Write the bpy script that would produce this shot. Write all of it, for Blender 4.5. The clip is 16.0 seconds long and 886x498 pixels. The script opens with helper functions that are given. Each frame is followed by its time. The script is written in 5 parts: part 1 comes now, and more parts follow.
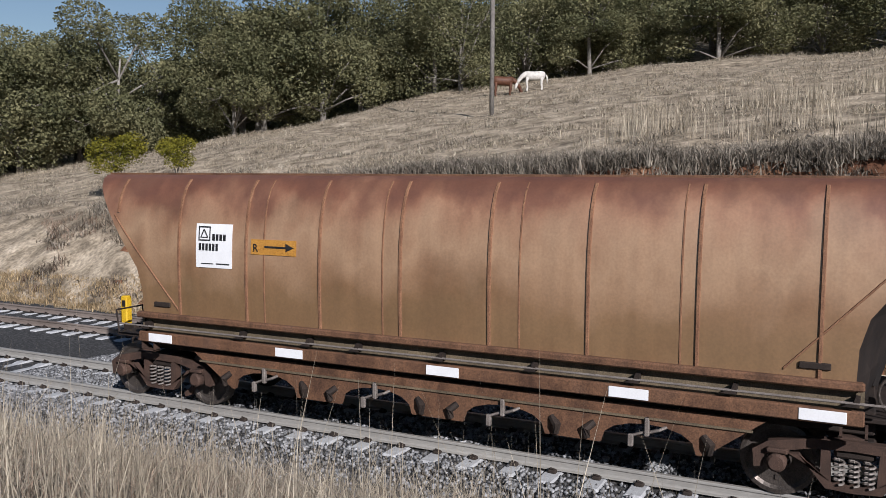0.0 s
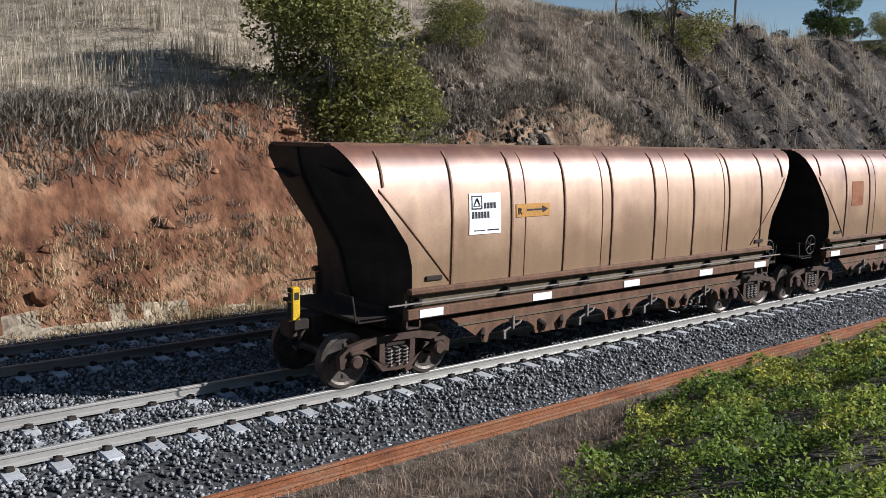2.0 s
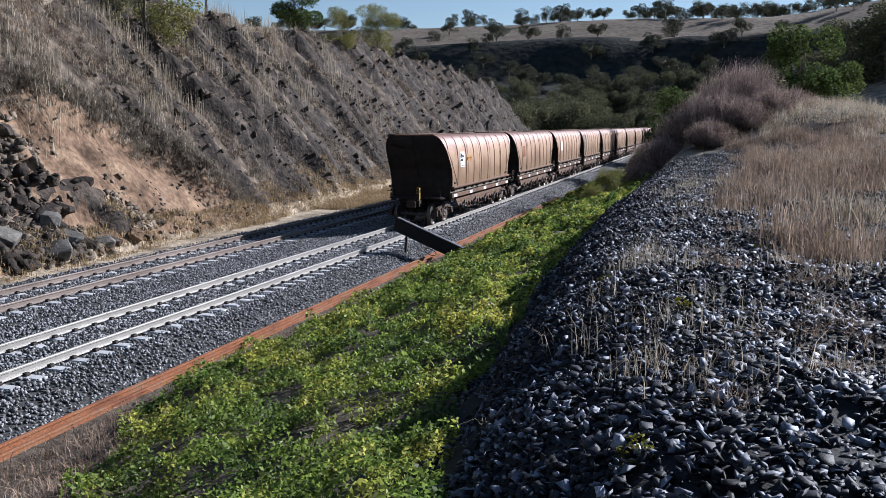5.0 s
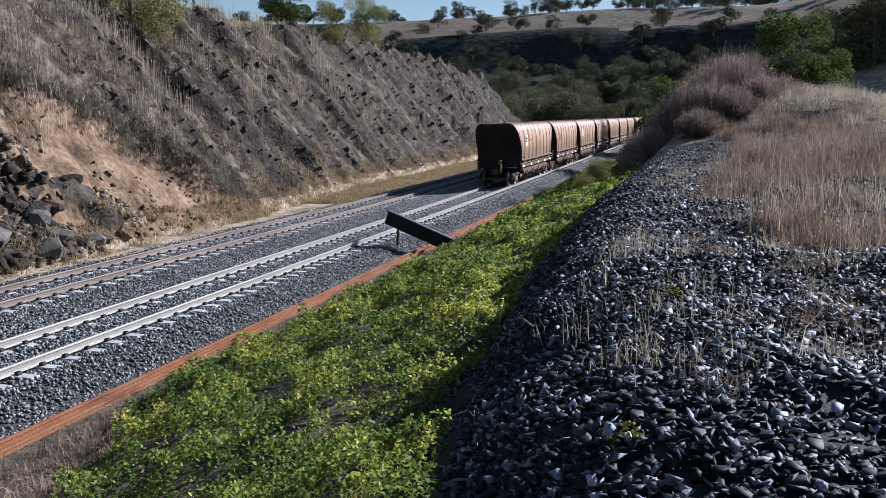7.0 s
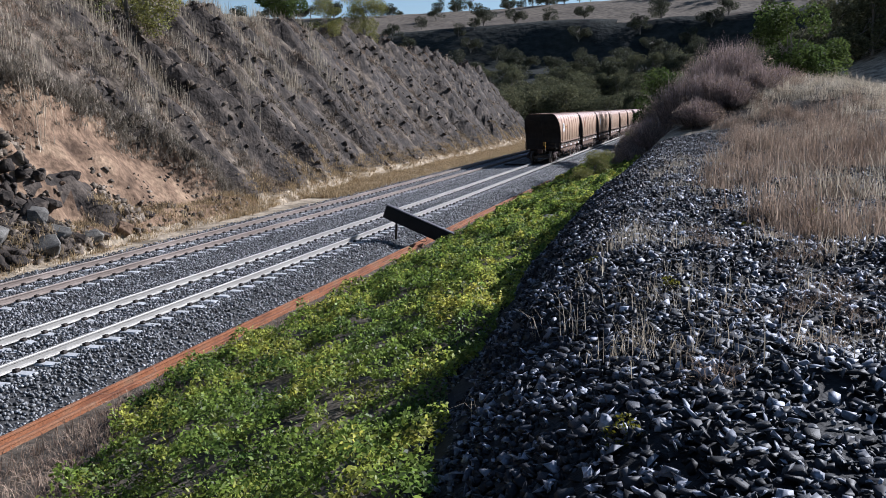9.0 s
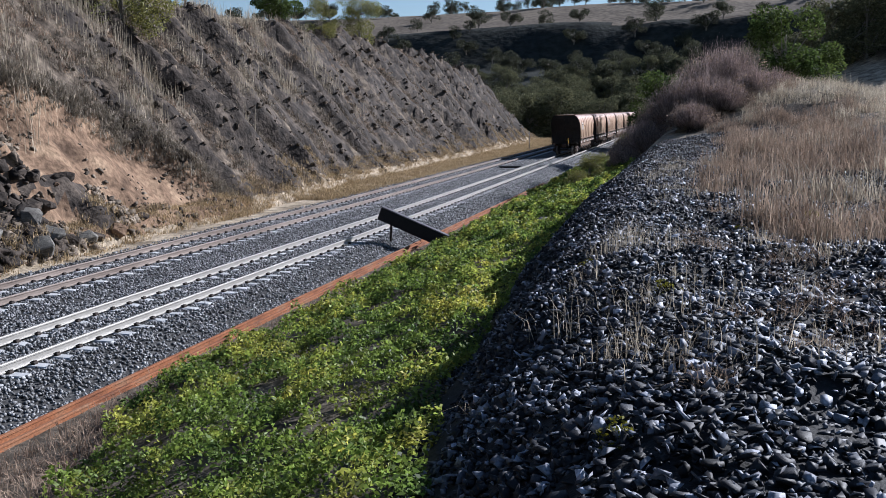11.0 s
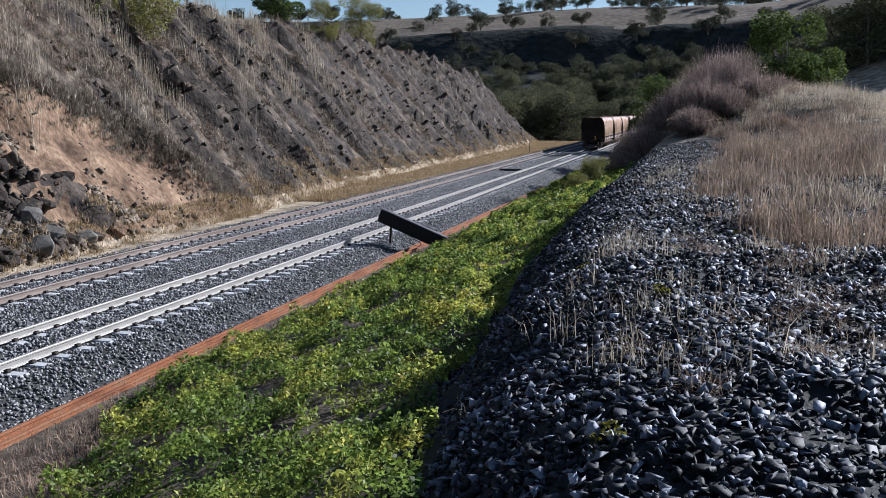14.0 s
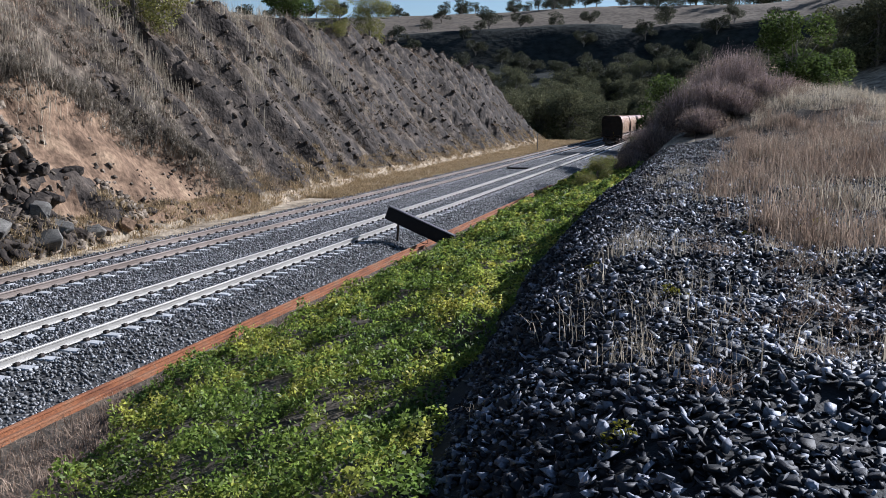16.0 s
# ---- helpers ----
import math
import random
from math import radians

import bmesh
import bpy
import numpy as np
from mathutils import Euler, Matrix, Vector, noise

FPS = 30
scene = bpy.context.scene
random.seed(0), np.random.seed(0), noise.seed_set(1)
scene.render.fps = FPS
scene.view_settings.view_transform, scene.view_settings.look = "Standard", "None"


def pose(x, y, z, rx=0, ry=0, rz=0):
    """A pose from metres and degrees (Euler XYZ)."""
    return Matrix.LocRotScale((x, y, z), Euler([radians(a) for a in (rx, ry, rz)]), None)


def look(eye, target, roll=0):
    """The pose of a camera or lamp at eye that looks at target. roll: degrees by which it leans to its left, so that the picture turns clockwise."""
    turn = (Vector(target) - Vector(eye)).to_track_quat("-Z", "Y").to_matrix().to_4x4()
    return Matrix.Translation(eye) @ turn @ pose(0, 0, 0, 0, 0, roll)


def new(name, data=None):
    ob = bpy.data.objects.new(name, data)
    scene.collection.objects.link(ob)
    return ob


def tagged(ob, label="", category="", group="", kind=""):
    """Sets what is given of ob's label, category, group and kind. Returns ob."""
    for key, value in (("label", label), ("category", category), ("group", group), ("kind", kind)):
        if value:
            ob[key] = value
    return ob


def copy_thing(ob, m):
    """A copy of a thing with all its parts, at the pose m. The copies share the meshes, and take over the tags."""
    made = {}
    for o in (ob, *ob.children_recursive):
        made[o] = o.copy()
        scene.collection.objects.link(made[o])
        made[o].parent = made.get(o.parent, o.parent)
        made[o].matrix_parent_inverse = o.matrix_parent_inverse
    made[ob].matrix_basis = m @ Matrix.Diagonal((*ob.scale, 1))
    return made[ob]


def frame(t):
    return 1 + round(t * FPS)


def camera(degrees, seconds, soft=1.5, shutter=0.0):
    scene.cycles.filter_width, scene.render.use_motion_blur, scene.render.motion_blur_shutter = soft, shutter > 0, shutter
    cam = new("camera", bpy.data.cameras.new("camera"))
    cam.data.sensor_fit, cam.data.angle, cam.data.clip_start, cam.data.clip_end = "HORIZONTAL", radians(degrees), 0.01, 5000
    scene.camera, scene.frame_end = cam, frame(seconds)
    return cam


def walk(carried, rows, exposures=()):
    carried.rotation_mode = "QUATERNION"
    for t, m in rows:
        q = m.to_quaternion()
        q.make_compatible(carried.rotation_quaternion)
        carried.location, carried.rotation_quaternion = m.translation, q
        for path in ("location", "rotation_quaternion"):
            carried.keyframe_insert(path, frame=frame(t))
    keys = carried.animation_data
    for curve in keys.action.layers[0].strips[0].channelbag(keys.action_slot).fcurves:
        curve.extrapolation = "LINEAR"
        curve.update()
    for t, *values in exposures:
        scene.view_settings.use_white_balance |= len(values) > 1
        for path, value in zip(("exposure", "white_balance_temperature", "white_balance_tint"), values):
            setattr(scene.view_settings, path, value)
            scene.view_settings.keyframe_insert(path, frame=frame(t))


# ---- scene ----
# ---------- camera ----------
cam = camera(54.9, 16.0, soft=0.75)
# seconds, eye, yaw to the left of the track, pitch, roll
PATH = [
    (0, 11.839, -0.730, 3.927, 116.129, -5.036, 0.234),
    (0.5, 11.877, -0.696, 3.967, 101.584, -5.702, 1.004),
    (1, 11.936, -0.430, 4.021, 84.673, -6.089, 1.433),
    (1.5, 12.028, -0.194, 4.002, 67.265, -6.473, 1.109),
    (2, 12.089, -0.142, 4.037, 50.409, -7.415, 1.131),
    (2.5, 12.171, -0.067, 4.088, 36.544, -7.682, 1.114),
    (3, 12.201, -0.053, 4.230, 27.895, -7.546, 1.201),
    (3.5, 12.262, -0.034, 4.237, 22.595, -7.431, 0.884),
    (4, 12.284, 0.013, 4.224, 18.872, -7.782, 0.837),
    (4.5, 12.283, 0.007, 4.230, 17.575, -7.940, 0.719),
    (5, 12.289, -0.000, 4.232, 17.336, -8.119, 0.292),
    (7.5, 12.310, 0.018, 4.220, 16.776, -8.704, -0.558),
    (8, 12.318, 0.028, 4.216, 16.750, -8.833, -0.655),
    (8.5, 12.334, 0.042, 4.215, 16.772, -8.991, -0.879),
    (9, 12.329, 0.050, 4.211, 16.801, -9.038, -1.001),
    (11.5, 12.341, 0.045, 4.218, 16.409, -8.812, -0.769),
    (12, 12.348, 0.044, 4.222, 16.432, -8.740, -0.726),
    (12.5, 12.360, 0.038, 4.225, 16.439, -8.729, -0.773),
    (13, 12.372, 0.039, 4.231, 16.427, -8.723, -0.738),
    (13.5, 12.377, 0.037, 4.231, 16.447, -8.720, -0.729),
    (14, 12.364, 0.035, 4.224, 16.460, -8.751, -0.351),
    (14.5, 12.346, 0.034, 4.221, 16.487, -8.739, 0.115),
    (15, 12.340, 0.030, 4.219, 16.598, -8.685, 0.281),
    (15.5, 12.336, 0.023, 4.223, 16.749, -8.714, 0.187),
    (16, 12.335, 0.014, 4.229, 16.878, -8.903, 0.124),
]


def aim(x, y, z, yaw, pitch, roll):
    p, w = radians(pitch), radians(yaw)
    ahead = Vector((-math.sin(w) * math.cos(p), math.cos(w) * math.cos(p), math.sin(p)))
    eye = Vector((x, y, z))
    return look(eye, eye + ahead, roll)


walk(cam, [(t, aim(*r)) for t, *r in PATH], [(0.0, 0.38, 6300, 13), (1.0, 0.64, 6350, 10), (2.0, 0.68, 6200, 10), (3.5, 0.88, 6000, 12), (5.0, 0.96, 5950, 13), (16.0, 0.94, 5900, 12)])

# ---------- light ----------
SUN = Vector((1.27, 1.40, 1.0)).normalized()
world = bpy.data.worlds.new("sky")
scene.world = world
world.use_nodes = True
wn = world.node_tree.nodes
sky = wn.new("ShaderNodeTexSky")
sky.sky_type = "NISHITA"
sky.sun_disc = False
sky.sun_elevation = math.asin(SUN.z)
sky.sun_rotation = math.atan2(SUN.x, SUN.y)
sky.altitude = 400
sky.air_density = 1.0
sky.ozone_density = 1.5
sky.dust_density = 0.1
wn["Background"].inputs["Strength"].default_value = 0.05
world.node_tree.links.new(sky.outputs[0], wn["Background"].inputs["Color"])
sun = new("sun", bpy.data.lights.new("sun", "SUN"))
sun.data.energy, sun.data.angle, sun.data.color = 5.0, radians(0.55), (1.0, 0.975, 0.965)
sun.matrix_world = look(SUN * 60, (0, 0, 0))

# ---------- materials ----------
ALBEDO = 0.72


def mat(name, colours, scale=3.0, rough=0.9, metal=0.0, bump=0.3, fine=40.0, stretch=(1, 1, 1), grit=0.75, vary=0.0, spec=0.3, detail=6.0, streak=0.0, island=0.0, through_light=0.0, lower=None, band=None, crown=None):
    """A surface: colours blended by a coarse noise and darkened by a fine one, relief from both."""
    m = bpy.data.materials.new(name)
    colours = [tuple(ALBEDO * v for v in c) for c in colours]
    m.use_nodes = True
    n, l = m.node_tree.nodes, m.node_tree.links
    bsdf = n["Principled BSDF"]
    co = n.new("ShaderNodeTexCoord")
    mp = n.new("ShaderNodeMapping")
    mp.inputs["Scale"].default_value = stretch
    l.new(co.outputs["Object"], mp.inputs[0])
    a = n.new("ShaderNodeTexNoise")
    a.inputs["Scale"].default_value, a.inputs["Detail"].default_value = scale, detail
    l.new(mp.outputs[0], a.inputs[0])
    ramp = n.new("ShaderNodeValToRGB")
    e = ramp.color_ramp.elements
    e[0].position, e[1].position = 0.3, 0.72
    e[0].color, e[1].color = (*colours[0], 1), (*colours[-1], 1)
    for i, c in enumerate(colours[1:-1]):
        k = e.new(0.3 + 0.42 * (i + 1) / (len(colours) - 1))
        k.color = (*c, 1)
    l.new(a.outputs[0], ramp.inputs[0])
    out = ramp.outputs[0]
    if lower:
        # dust of another colour, thick near the bottom edge of the plate and thin above
        sep = n.new("ShaderNodeSeparateXYZ")
        l.new(co.outputs["Object"], sep.inputs[0])
        wob = n.new("ShaderNodeMath")
        wob.operation = "MULTIPLY_ADD"
        wob.inputs[1].default_value = 1.1
        l.new(a.outputs[0], wob.inputs[0])
        l.new(sep.outputs["Z"], wob.inputs[2])
        fall = n.new("ShaderNodeMapRange")
        fall.inputs[1].default_value, fall.inputs[2].default_value = 4.1, 2.6
        fall.inputs[3].default_value, fall.inputs[4].default_value = 0.0, 0.75
        l.new(wob.outputs[0], fall.inputs[0])
        dm = n.new("ShaderNodeMix")
        dm.data_type = "RGBA"
        l.new(fall.outputs[0], dm.inputs[0])
        l.new(out, dm.inputs[6])
        dm.inputs[7].default_value = (*[ALBEDO * v for v in lower], 1)
        out = dm.outputs[2]
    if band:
        # dried dust in uneven patches along the belly of the plate, and a darker shoulder above it
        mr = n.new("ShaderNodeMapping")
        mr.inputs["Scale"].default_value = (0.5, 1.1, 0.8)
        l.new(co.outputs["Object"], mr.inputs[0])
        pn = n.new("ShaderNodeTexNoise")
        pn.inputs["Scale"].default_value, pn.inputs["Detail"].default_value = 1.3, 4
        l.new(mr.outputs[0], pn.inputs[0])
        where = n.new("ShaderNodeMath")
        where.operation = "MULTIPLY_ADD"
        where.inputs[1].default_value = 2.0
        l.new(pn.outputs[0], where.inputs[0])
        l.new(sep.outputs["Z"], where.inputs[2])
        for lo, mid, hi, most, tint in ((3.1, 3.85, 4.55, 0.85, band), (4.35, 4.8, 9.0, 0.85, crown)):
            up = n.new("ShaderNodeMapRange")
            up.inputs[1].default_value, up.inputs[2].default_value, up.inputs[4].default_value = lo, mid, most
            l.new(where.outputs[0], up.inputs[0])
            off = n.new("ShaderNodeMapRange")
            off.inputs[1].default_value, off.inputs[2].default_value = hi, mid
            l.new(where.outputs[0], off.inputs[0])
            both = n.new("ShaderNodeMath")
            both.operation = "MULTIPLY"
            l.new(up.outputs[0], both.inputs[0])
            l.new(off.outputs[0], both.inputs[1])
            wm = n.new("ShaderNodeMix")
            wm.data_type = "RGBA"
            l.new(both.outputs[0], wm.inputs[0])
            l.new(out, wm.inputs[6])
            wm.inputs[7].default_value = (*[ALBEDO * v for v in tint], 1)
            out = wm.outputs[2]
    b = n.new("ShaderNodeTexNoise")
    b.inputs["Scale"].default_value, b.inputs["Detail"].default_value = fine, 3
    l.new(mp.outputs[0], b.inputs[0])
    dark = n.new("ShaderNodeMix")
    dark.data_type, dark.blend_type = "RGBA", "MULTIPLY"
    dark.inputs[0].default_value = grit
    tone = n.new("ShaderNodeMapRange")
    tone.inputs[1].default_value, tone.inputs[2].default_value = 0.3, 0.7
    tone.inputs[3].default_value, tone.inputs[4].default_value = 0.45, 1.35
    l.new(b.outputs[0], tone.inputs[0])
    l.new(out, dark.inputs[6])
    l.new(tone.outputs[0], dark.inputs[7])
    out = dark.outputs[2]
    if streak:
        w = n.new("ShaderNodeTexNoise")
        w.inputs["Scale"].default_value, w.inputs["Detail"].default_value = 1.0, 5
        mq = n.new("ShaderNodeMapping")
        mq.inputs["Scale"].default_value = (5.0, 5.0, 0.35)
        l.new(co.outputs["Object"], mq.inputs[0])
        l.new(mq.outputs[0], w.inputs[0])
        sr = n.new("ShaderNodeMapRange")
        sr.inputs[1].default_value, sr.inputs[2].default_value = 0.35, 0.65
        sr.inputs[3].default_value, sr.inputs[4].default_value = 1.0 - streak, 1.0 + streak * 0.6
        l.new(w.outputs[0], sr.inputs[0])
        mx = n.new("ShaderNodeMix")
        mx.data_type, mx.blend_type = "RGBA", "MULTIPLY"
        mx.inputs[0].default_value = 1.0
        l.new(out, mx.inputs[6])
        l.new(sr.outputs[0], mx.inputs[7])
        out = mx.outputs[2]
    if vary or island:
        hs = n.new("ShaderNodeHueSaturation")
        if vary:
            src = n.new("ShaderNodeObjectInfo").outputs["Random"]
        else:
            src = n.new("ShaderNodeNewGeometry").outputs["Random Per Island"]
        v = vary or island
        r = n.new("ShaderNodeMapRange")
        r.inputs[3].default_value, r.inputs[4].default_value = 1 - v, 1 + v
        l.new(src, r.inputs[0])
        l.new(r.outputs[0], hs.inputs["Value"])
        l.new(out, hs.inputs["Color"])
        out = hs.outputs[0]
    l.new(out, bsdf.inputs["Base Color"])
    bsdf.inputs["Roughness"].default_value = rough
    bsdf.inputs["Metallic"].default_value = metal
    bsdf.inputs["Specular IOR Level"].default_value = spec
    if bump:
        bp = n.new("ShaderNodeBump")
        bp.inputs["Strength"].default_value = bump
        bp.inputs["Distance"].default_value = 0.4 / fine
        l.new(b.outputs[0], bp.inputs["Height"])
        l.new(bp.outputs[0], bsdf.inputs["Normal"])
    if through_light:
        tr = n.new("ShaderNodeBsdfTranslucent")
        l.new(out, tr.inputs[0])
        ms = n.new("ShaderNodeMixShader")
        ms.inputs[0].default_value = through_light
        l.new(bsdf.outputs[0], ms.inputs[1])
        l.new(tr.outputs[0], ms.inputs[2])
        l.new(ms.outputs[0], n["Material Output"].inputs[0])
    return m


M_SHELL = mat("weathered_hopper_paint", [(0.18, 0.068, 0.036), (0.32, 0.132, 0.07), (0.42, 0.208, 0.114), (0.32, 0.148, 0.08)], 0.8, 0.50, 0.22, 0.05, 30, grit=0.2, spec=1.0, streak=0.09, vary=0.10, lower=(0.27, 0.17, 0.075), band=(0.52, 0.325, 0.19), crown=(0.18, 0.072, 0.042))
# end steel coloured near black to carry the shade on the wagon ends
M_SHADED_END = mat("shade_darkened_end_steel", [(0.012, 0.010, 0.010), (0.035, 0.026, 0.022)], 2.0, 0.7, 0, 0.1, 40, grit=0.3, streak=0.3)
M_RIB = mat("rusted_rib", [(0.20, 0.095, 0.052), (0.32, 0.165, 0.09)], 4, 0.75, 0, 0.2, 60)
M_SOLE = mat("rusted_solebar", [(0.10, 0.05, 0.03), (0.19, 0.095, 0.052), (0.15, 0.08, 0.05)], 2.5, 0.75, 0, 0.2, 50, streak=0.2)
M_SKIRT = mat("dusty_grey_brown_steel", [(0.13, 0.10, 0.065), (0.21, 0.16, 0.10)], 2.0, 0.8, 0, 0.15, 50, streak=0.2)
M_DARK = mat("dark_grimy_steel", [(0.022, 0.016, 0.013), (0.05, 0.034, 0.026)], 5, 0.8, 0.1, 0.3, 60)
M_BOGIE = mat("rusty_cast_steel", [(0.055, 0.034, 0.026), (0.12, 0.07, 0.05)], 5, 0.8, 0.1, 0.3, 70)
M_TREAD = mat("worn_wheel_steel", [(0.10, 0.085, 0.075), (0.18, 0.15, 0.13)], 6, 0.45, 0.6, 0.1, 60)
M_SPRING = mat("dusty_spring_steel", [(0.20, 0.17, 0.15), (0.32, 0.28, 0.25)], 8, 0.6, 0.2, 0.1, 80)
M_WHITE = mat("white_reflective_plate", [(0.92, 0.92, 0.92), (1.0, 1.0, 1.0)], 6, 0.45, 0, 0.05, 60, grit=0.1)
M_BLACK = mat("black_lettering", [(0.015, 0.015, 0.017), (0.03, 0.03, 0.03)], 6, 0.6, 0, 0.0, 60)
M_ORANGE = mat("orange_plate", [(0.52, 0.24, 0.04), (0.62, 0.30, 0.06)], 6, 0.6, 0, 0.05, 60)
M_YELLOW = mat("yellow_marker_paint", [(0.72, 0.42, 0.02), (0.82, 0.52, 0.03)], 6, 0.45, 0, 0.05, 60)
M_RAIL = mat("polished_rail_steel", [(0.40, 0.38, 0.35), (0.52, 0.50, 0.46)], 3, 0.38, 0.3, 0.05, 60, stretch=(1, 0.15, 1), grit=0.2)
M_RAILB = mat("brown_rail_steel", [(0.19, 0.15, 0.128), (0.36, 0.30, 0.26)], 3, 0.5, 0.2, 0.1, 60, stretch=(1, 0.15, 1), grit=0.3)
M_RUSTRAIL = mat("orange_rusted_rail", [(0.17, 0.062, 0.03), (0.34, 0.125, 0.052), (0.30, 0.165, 0.095)], 2.5, 0.85, 0, 0.3, 60, stretch=(1, 0.4, 1))
M_CONC = mat("pale_concrete_sleeper", [(0.46, 0.465, 0.47), (0.62, 0.625, 0.63)], 5, 0.85, 0, 0.2, 60, vary=0.10, grit=0.4)
M_CLIP = mat("dark_rail_clip", [(0.03, 0.024, 0.02), (0.07, 0.05, 0.04)], 8, 0.7, 0.2, 0.1, 60)
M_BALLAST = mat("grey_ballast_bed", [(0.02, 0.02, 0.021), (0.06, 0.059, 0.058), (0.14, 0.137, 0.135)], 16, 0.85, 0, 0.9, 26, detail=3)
M_STONE = mat("grey_ballast_stone", [(0.11, 0.112, 0.118), (0.38, 0.38, 0.38)], 14, 0.7, 0, 0.2, 60, island=0.75)
# dark gravel bed, blackened further for the shade in gaps between stones
M_BLACKBED = mat("shade_black_gravel_bed", [(0.006, 0.006, 0.007), (0.02, 0.02, 0.022)], 20, 0.8, 0, 0.9, 30, detail=3)
M_COAL = mat("dark_basalt_stone", [(0.009, 0.0095, 0.012), (0.045, 0.047, 0.056)], 9, 0.6, 0, 0.2, 50, island=0.9, spec=0.22)
# lit copy of the heap stone: sunlit top faces put in as paler stones
M_LITSTONE = mat("sunlit_blue_grey_stone", [(0.10, 0.107, 0.125), (0.34, 0.36, 0.42)], 9, 0.6, 0, 0.15, 50, island=0.8, spec=0.25)
M_COALV = mat("dark_basalt_stone_single", [(0.012, 0.0125, 0.016), (0.05, 0.053, 0.064)], 9, 0.6, 0, 0.2, 50, vary=0.9, spec=0.22)
M_DRY = mat("dry_grassy_soil", [(0.17, 0.135, 0.098), (0.44, 0.36, 0.26), (0.68, 0.57, 0.43)], 1.1, 0.95, 0, 0.9, 8, spec=0.1)
M_SOIL = mat("red_orange_subsoil", [(0.10, 0.045, 0.028), (0.23, 0.11, 0.062), (0.40, 0.24, 0.145)], 0.9, 0.95, 0, 0.9, 5, spec=0.1, stretch=(1, 1, 0.5))
M_BROWN = mat("brown_eroded_soil", [(0.11, 0.072, 0.049), (0.25, 0.165, 0.11), (0.40, 0.28, 0.185)], 0.9, 0.95, 0, 0.9, 5, spec=0.1)
M_ROCK = mat("dark_weathered_rock", [(0.018, 0.014, 0.012), (0.058, 0.046, 0.038), (0.16, 0.126, 0.10)], 1.4, 0.9, 0, 1.0, 5, spec=0.2)
M_FACE = mat("dark_scrubby_face_soil", [(0.045, 0.036, 0.029), (0.125, 0.10, 0.078), (0.26, 0.21, 0.16)], 1.3, 0.95, 0, 1.0, 6, spec=0.1)
M_GREY = mat("grey_boulder", [(0.10, 0.093, 0.083), (0.24, 0.225, 0.20)], 3, 0.9, 0, 0.5, 20)
M_LITTER = mat("grey_ash_verge", [(0.07, 0.06, 0.048), (0.22, 0.185, 0.145)], 4, 0.95, 0, 0.8, 20, spec=0.1)
M_PAST = mat("far_pasture", [(0.15, 0.125, 0.10), (0.25, 0.21, 0.165)], 0.03, 0.95, 0, 0.2, 0.4, spec=0.05)
# dense wood, its colour darkened further for the shadow on the far slope
M_SCARP = mat("shade_dark_wooded_slope", [(0.022, 0.027, 0.028), (0.052, 0.056, 0.048)], 0.05, 0.95, 0, 0.5, 0.3, spec=0.05)
M_STRAW = mat("dry_straw_grass", [(0.40, 0.33, 0.235), (0.74, 0.65, 0.51)], 0.9, 0.8, 0, 0, 5, island=0.4, spec=0.15, through_light=0.38)
M_GREYGR = mat("grey_dead_grass", [(0.20, 0.168, 0.13), (0.50, 0.435, 0.35)], 1.1, 0.85, 0, 0, 5, island=0.45, spec=0.1, through_light=0.25)
M_GOLD = mat("golden_dry_grass", [(0.40, 0.29, 0.16), (0.62, 0.47, 0.28)], 0.7, 0.8, 0, 0, 5, island=0.35, spec=0.15, through_light=0.3)
M_BRNGR = mat("brown_scrub_stem", [(0.10, 0.078, 0.058), (0.20, 0.16, 0.12)], 0.5, 0.85, 0, 0, 5, island=0.45, spec=0.1, through_light=0.2)
M_REDGR = mat("reddish_dry_grass", [(0.19, 0.125, 0.09), (0.64, 0.49, 0.365)], 1.3, 0.85, 0, 0, 5, island=0.45, spec=0.1, through_light=0.3)
M_IVY = mat("bright_green_creeper", [(0.08, 0.15, 0.04), (0.25, 0.34, 0.065), (0.66, 0.60, 0.12)], 1.1, 0.55, 0, 0, 5, island=0.7, spec=0.3, through_light=0.48)
M_BUSH = mat("olive_shrub_leaf", [(0.15, 0.165, 0.045), (0.34, 0.315, 0.09)], 0.8, 0.6, 0, 0, 5, island=0.4, spec=0.25, through_light=0.35)
M_YBUSH = mat("yellow_green_leaf", [(0.17, 0.17, 0.02), (0.33, 0.28, 0.03)], 0.6, 0.6, 0, 0, 5, island=0.4, spec=0.25, through_light=0.3)
M_GUM = mat("grey_green_gum_leaf", [(0.10, 0.11, 0.05), (0.31, 0.29, 0.15)], 0.35, 0.65, 0, 0, 5, island=0.3, spec=0.2, through_light=0.3)
M_GREEN = mat("fresh_green_leaf", [(0.05, 0.085, 0.025), (0.13, 0.17, 0.045)], 0.5, 0.7, 0, 0, 5, island=0.5, spec=0.08, through_light=0.4)
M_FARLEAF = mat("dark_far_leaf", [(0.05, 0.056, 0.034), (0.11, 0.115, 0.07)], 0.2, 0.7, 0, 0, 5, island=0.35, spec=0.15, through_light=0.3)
M_VALLEY = mat("olive_valley_leaf", [(0.075, 0.085, 0.05), (0.24, 0.235, 0.13)], 0.3, 0.75, 0, 0, 5, island=0.45, spec=0.05, through_light=0.25)
M_RUBBLE = mat("brown_grey_rubble", [(0.10, 0.078, 0.06), (0.27, 0.22, 0.17)], 3, 0.9, 0, 0.6, 12, island=0.5, spec=0.15)
M_TWIG = mat("bare_brown_twig", [(0.20, 0.145, 0.13), (0.60, 0.48, 0.44)], 2, 0.85, 0, 0, 5, island=0.6, spec=0.1, through_light=0.25)
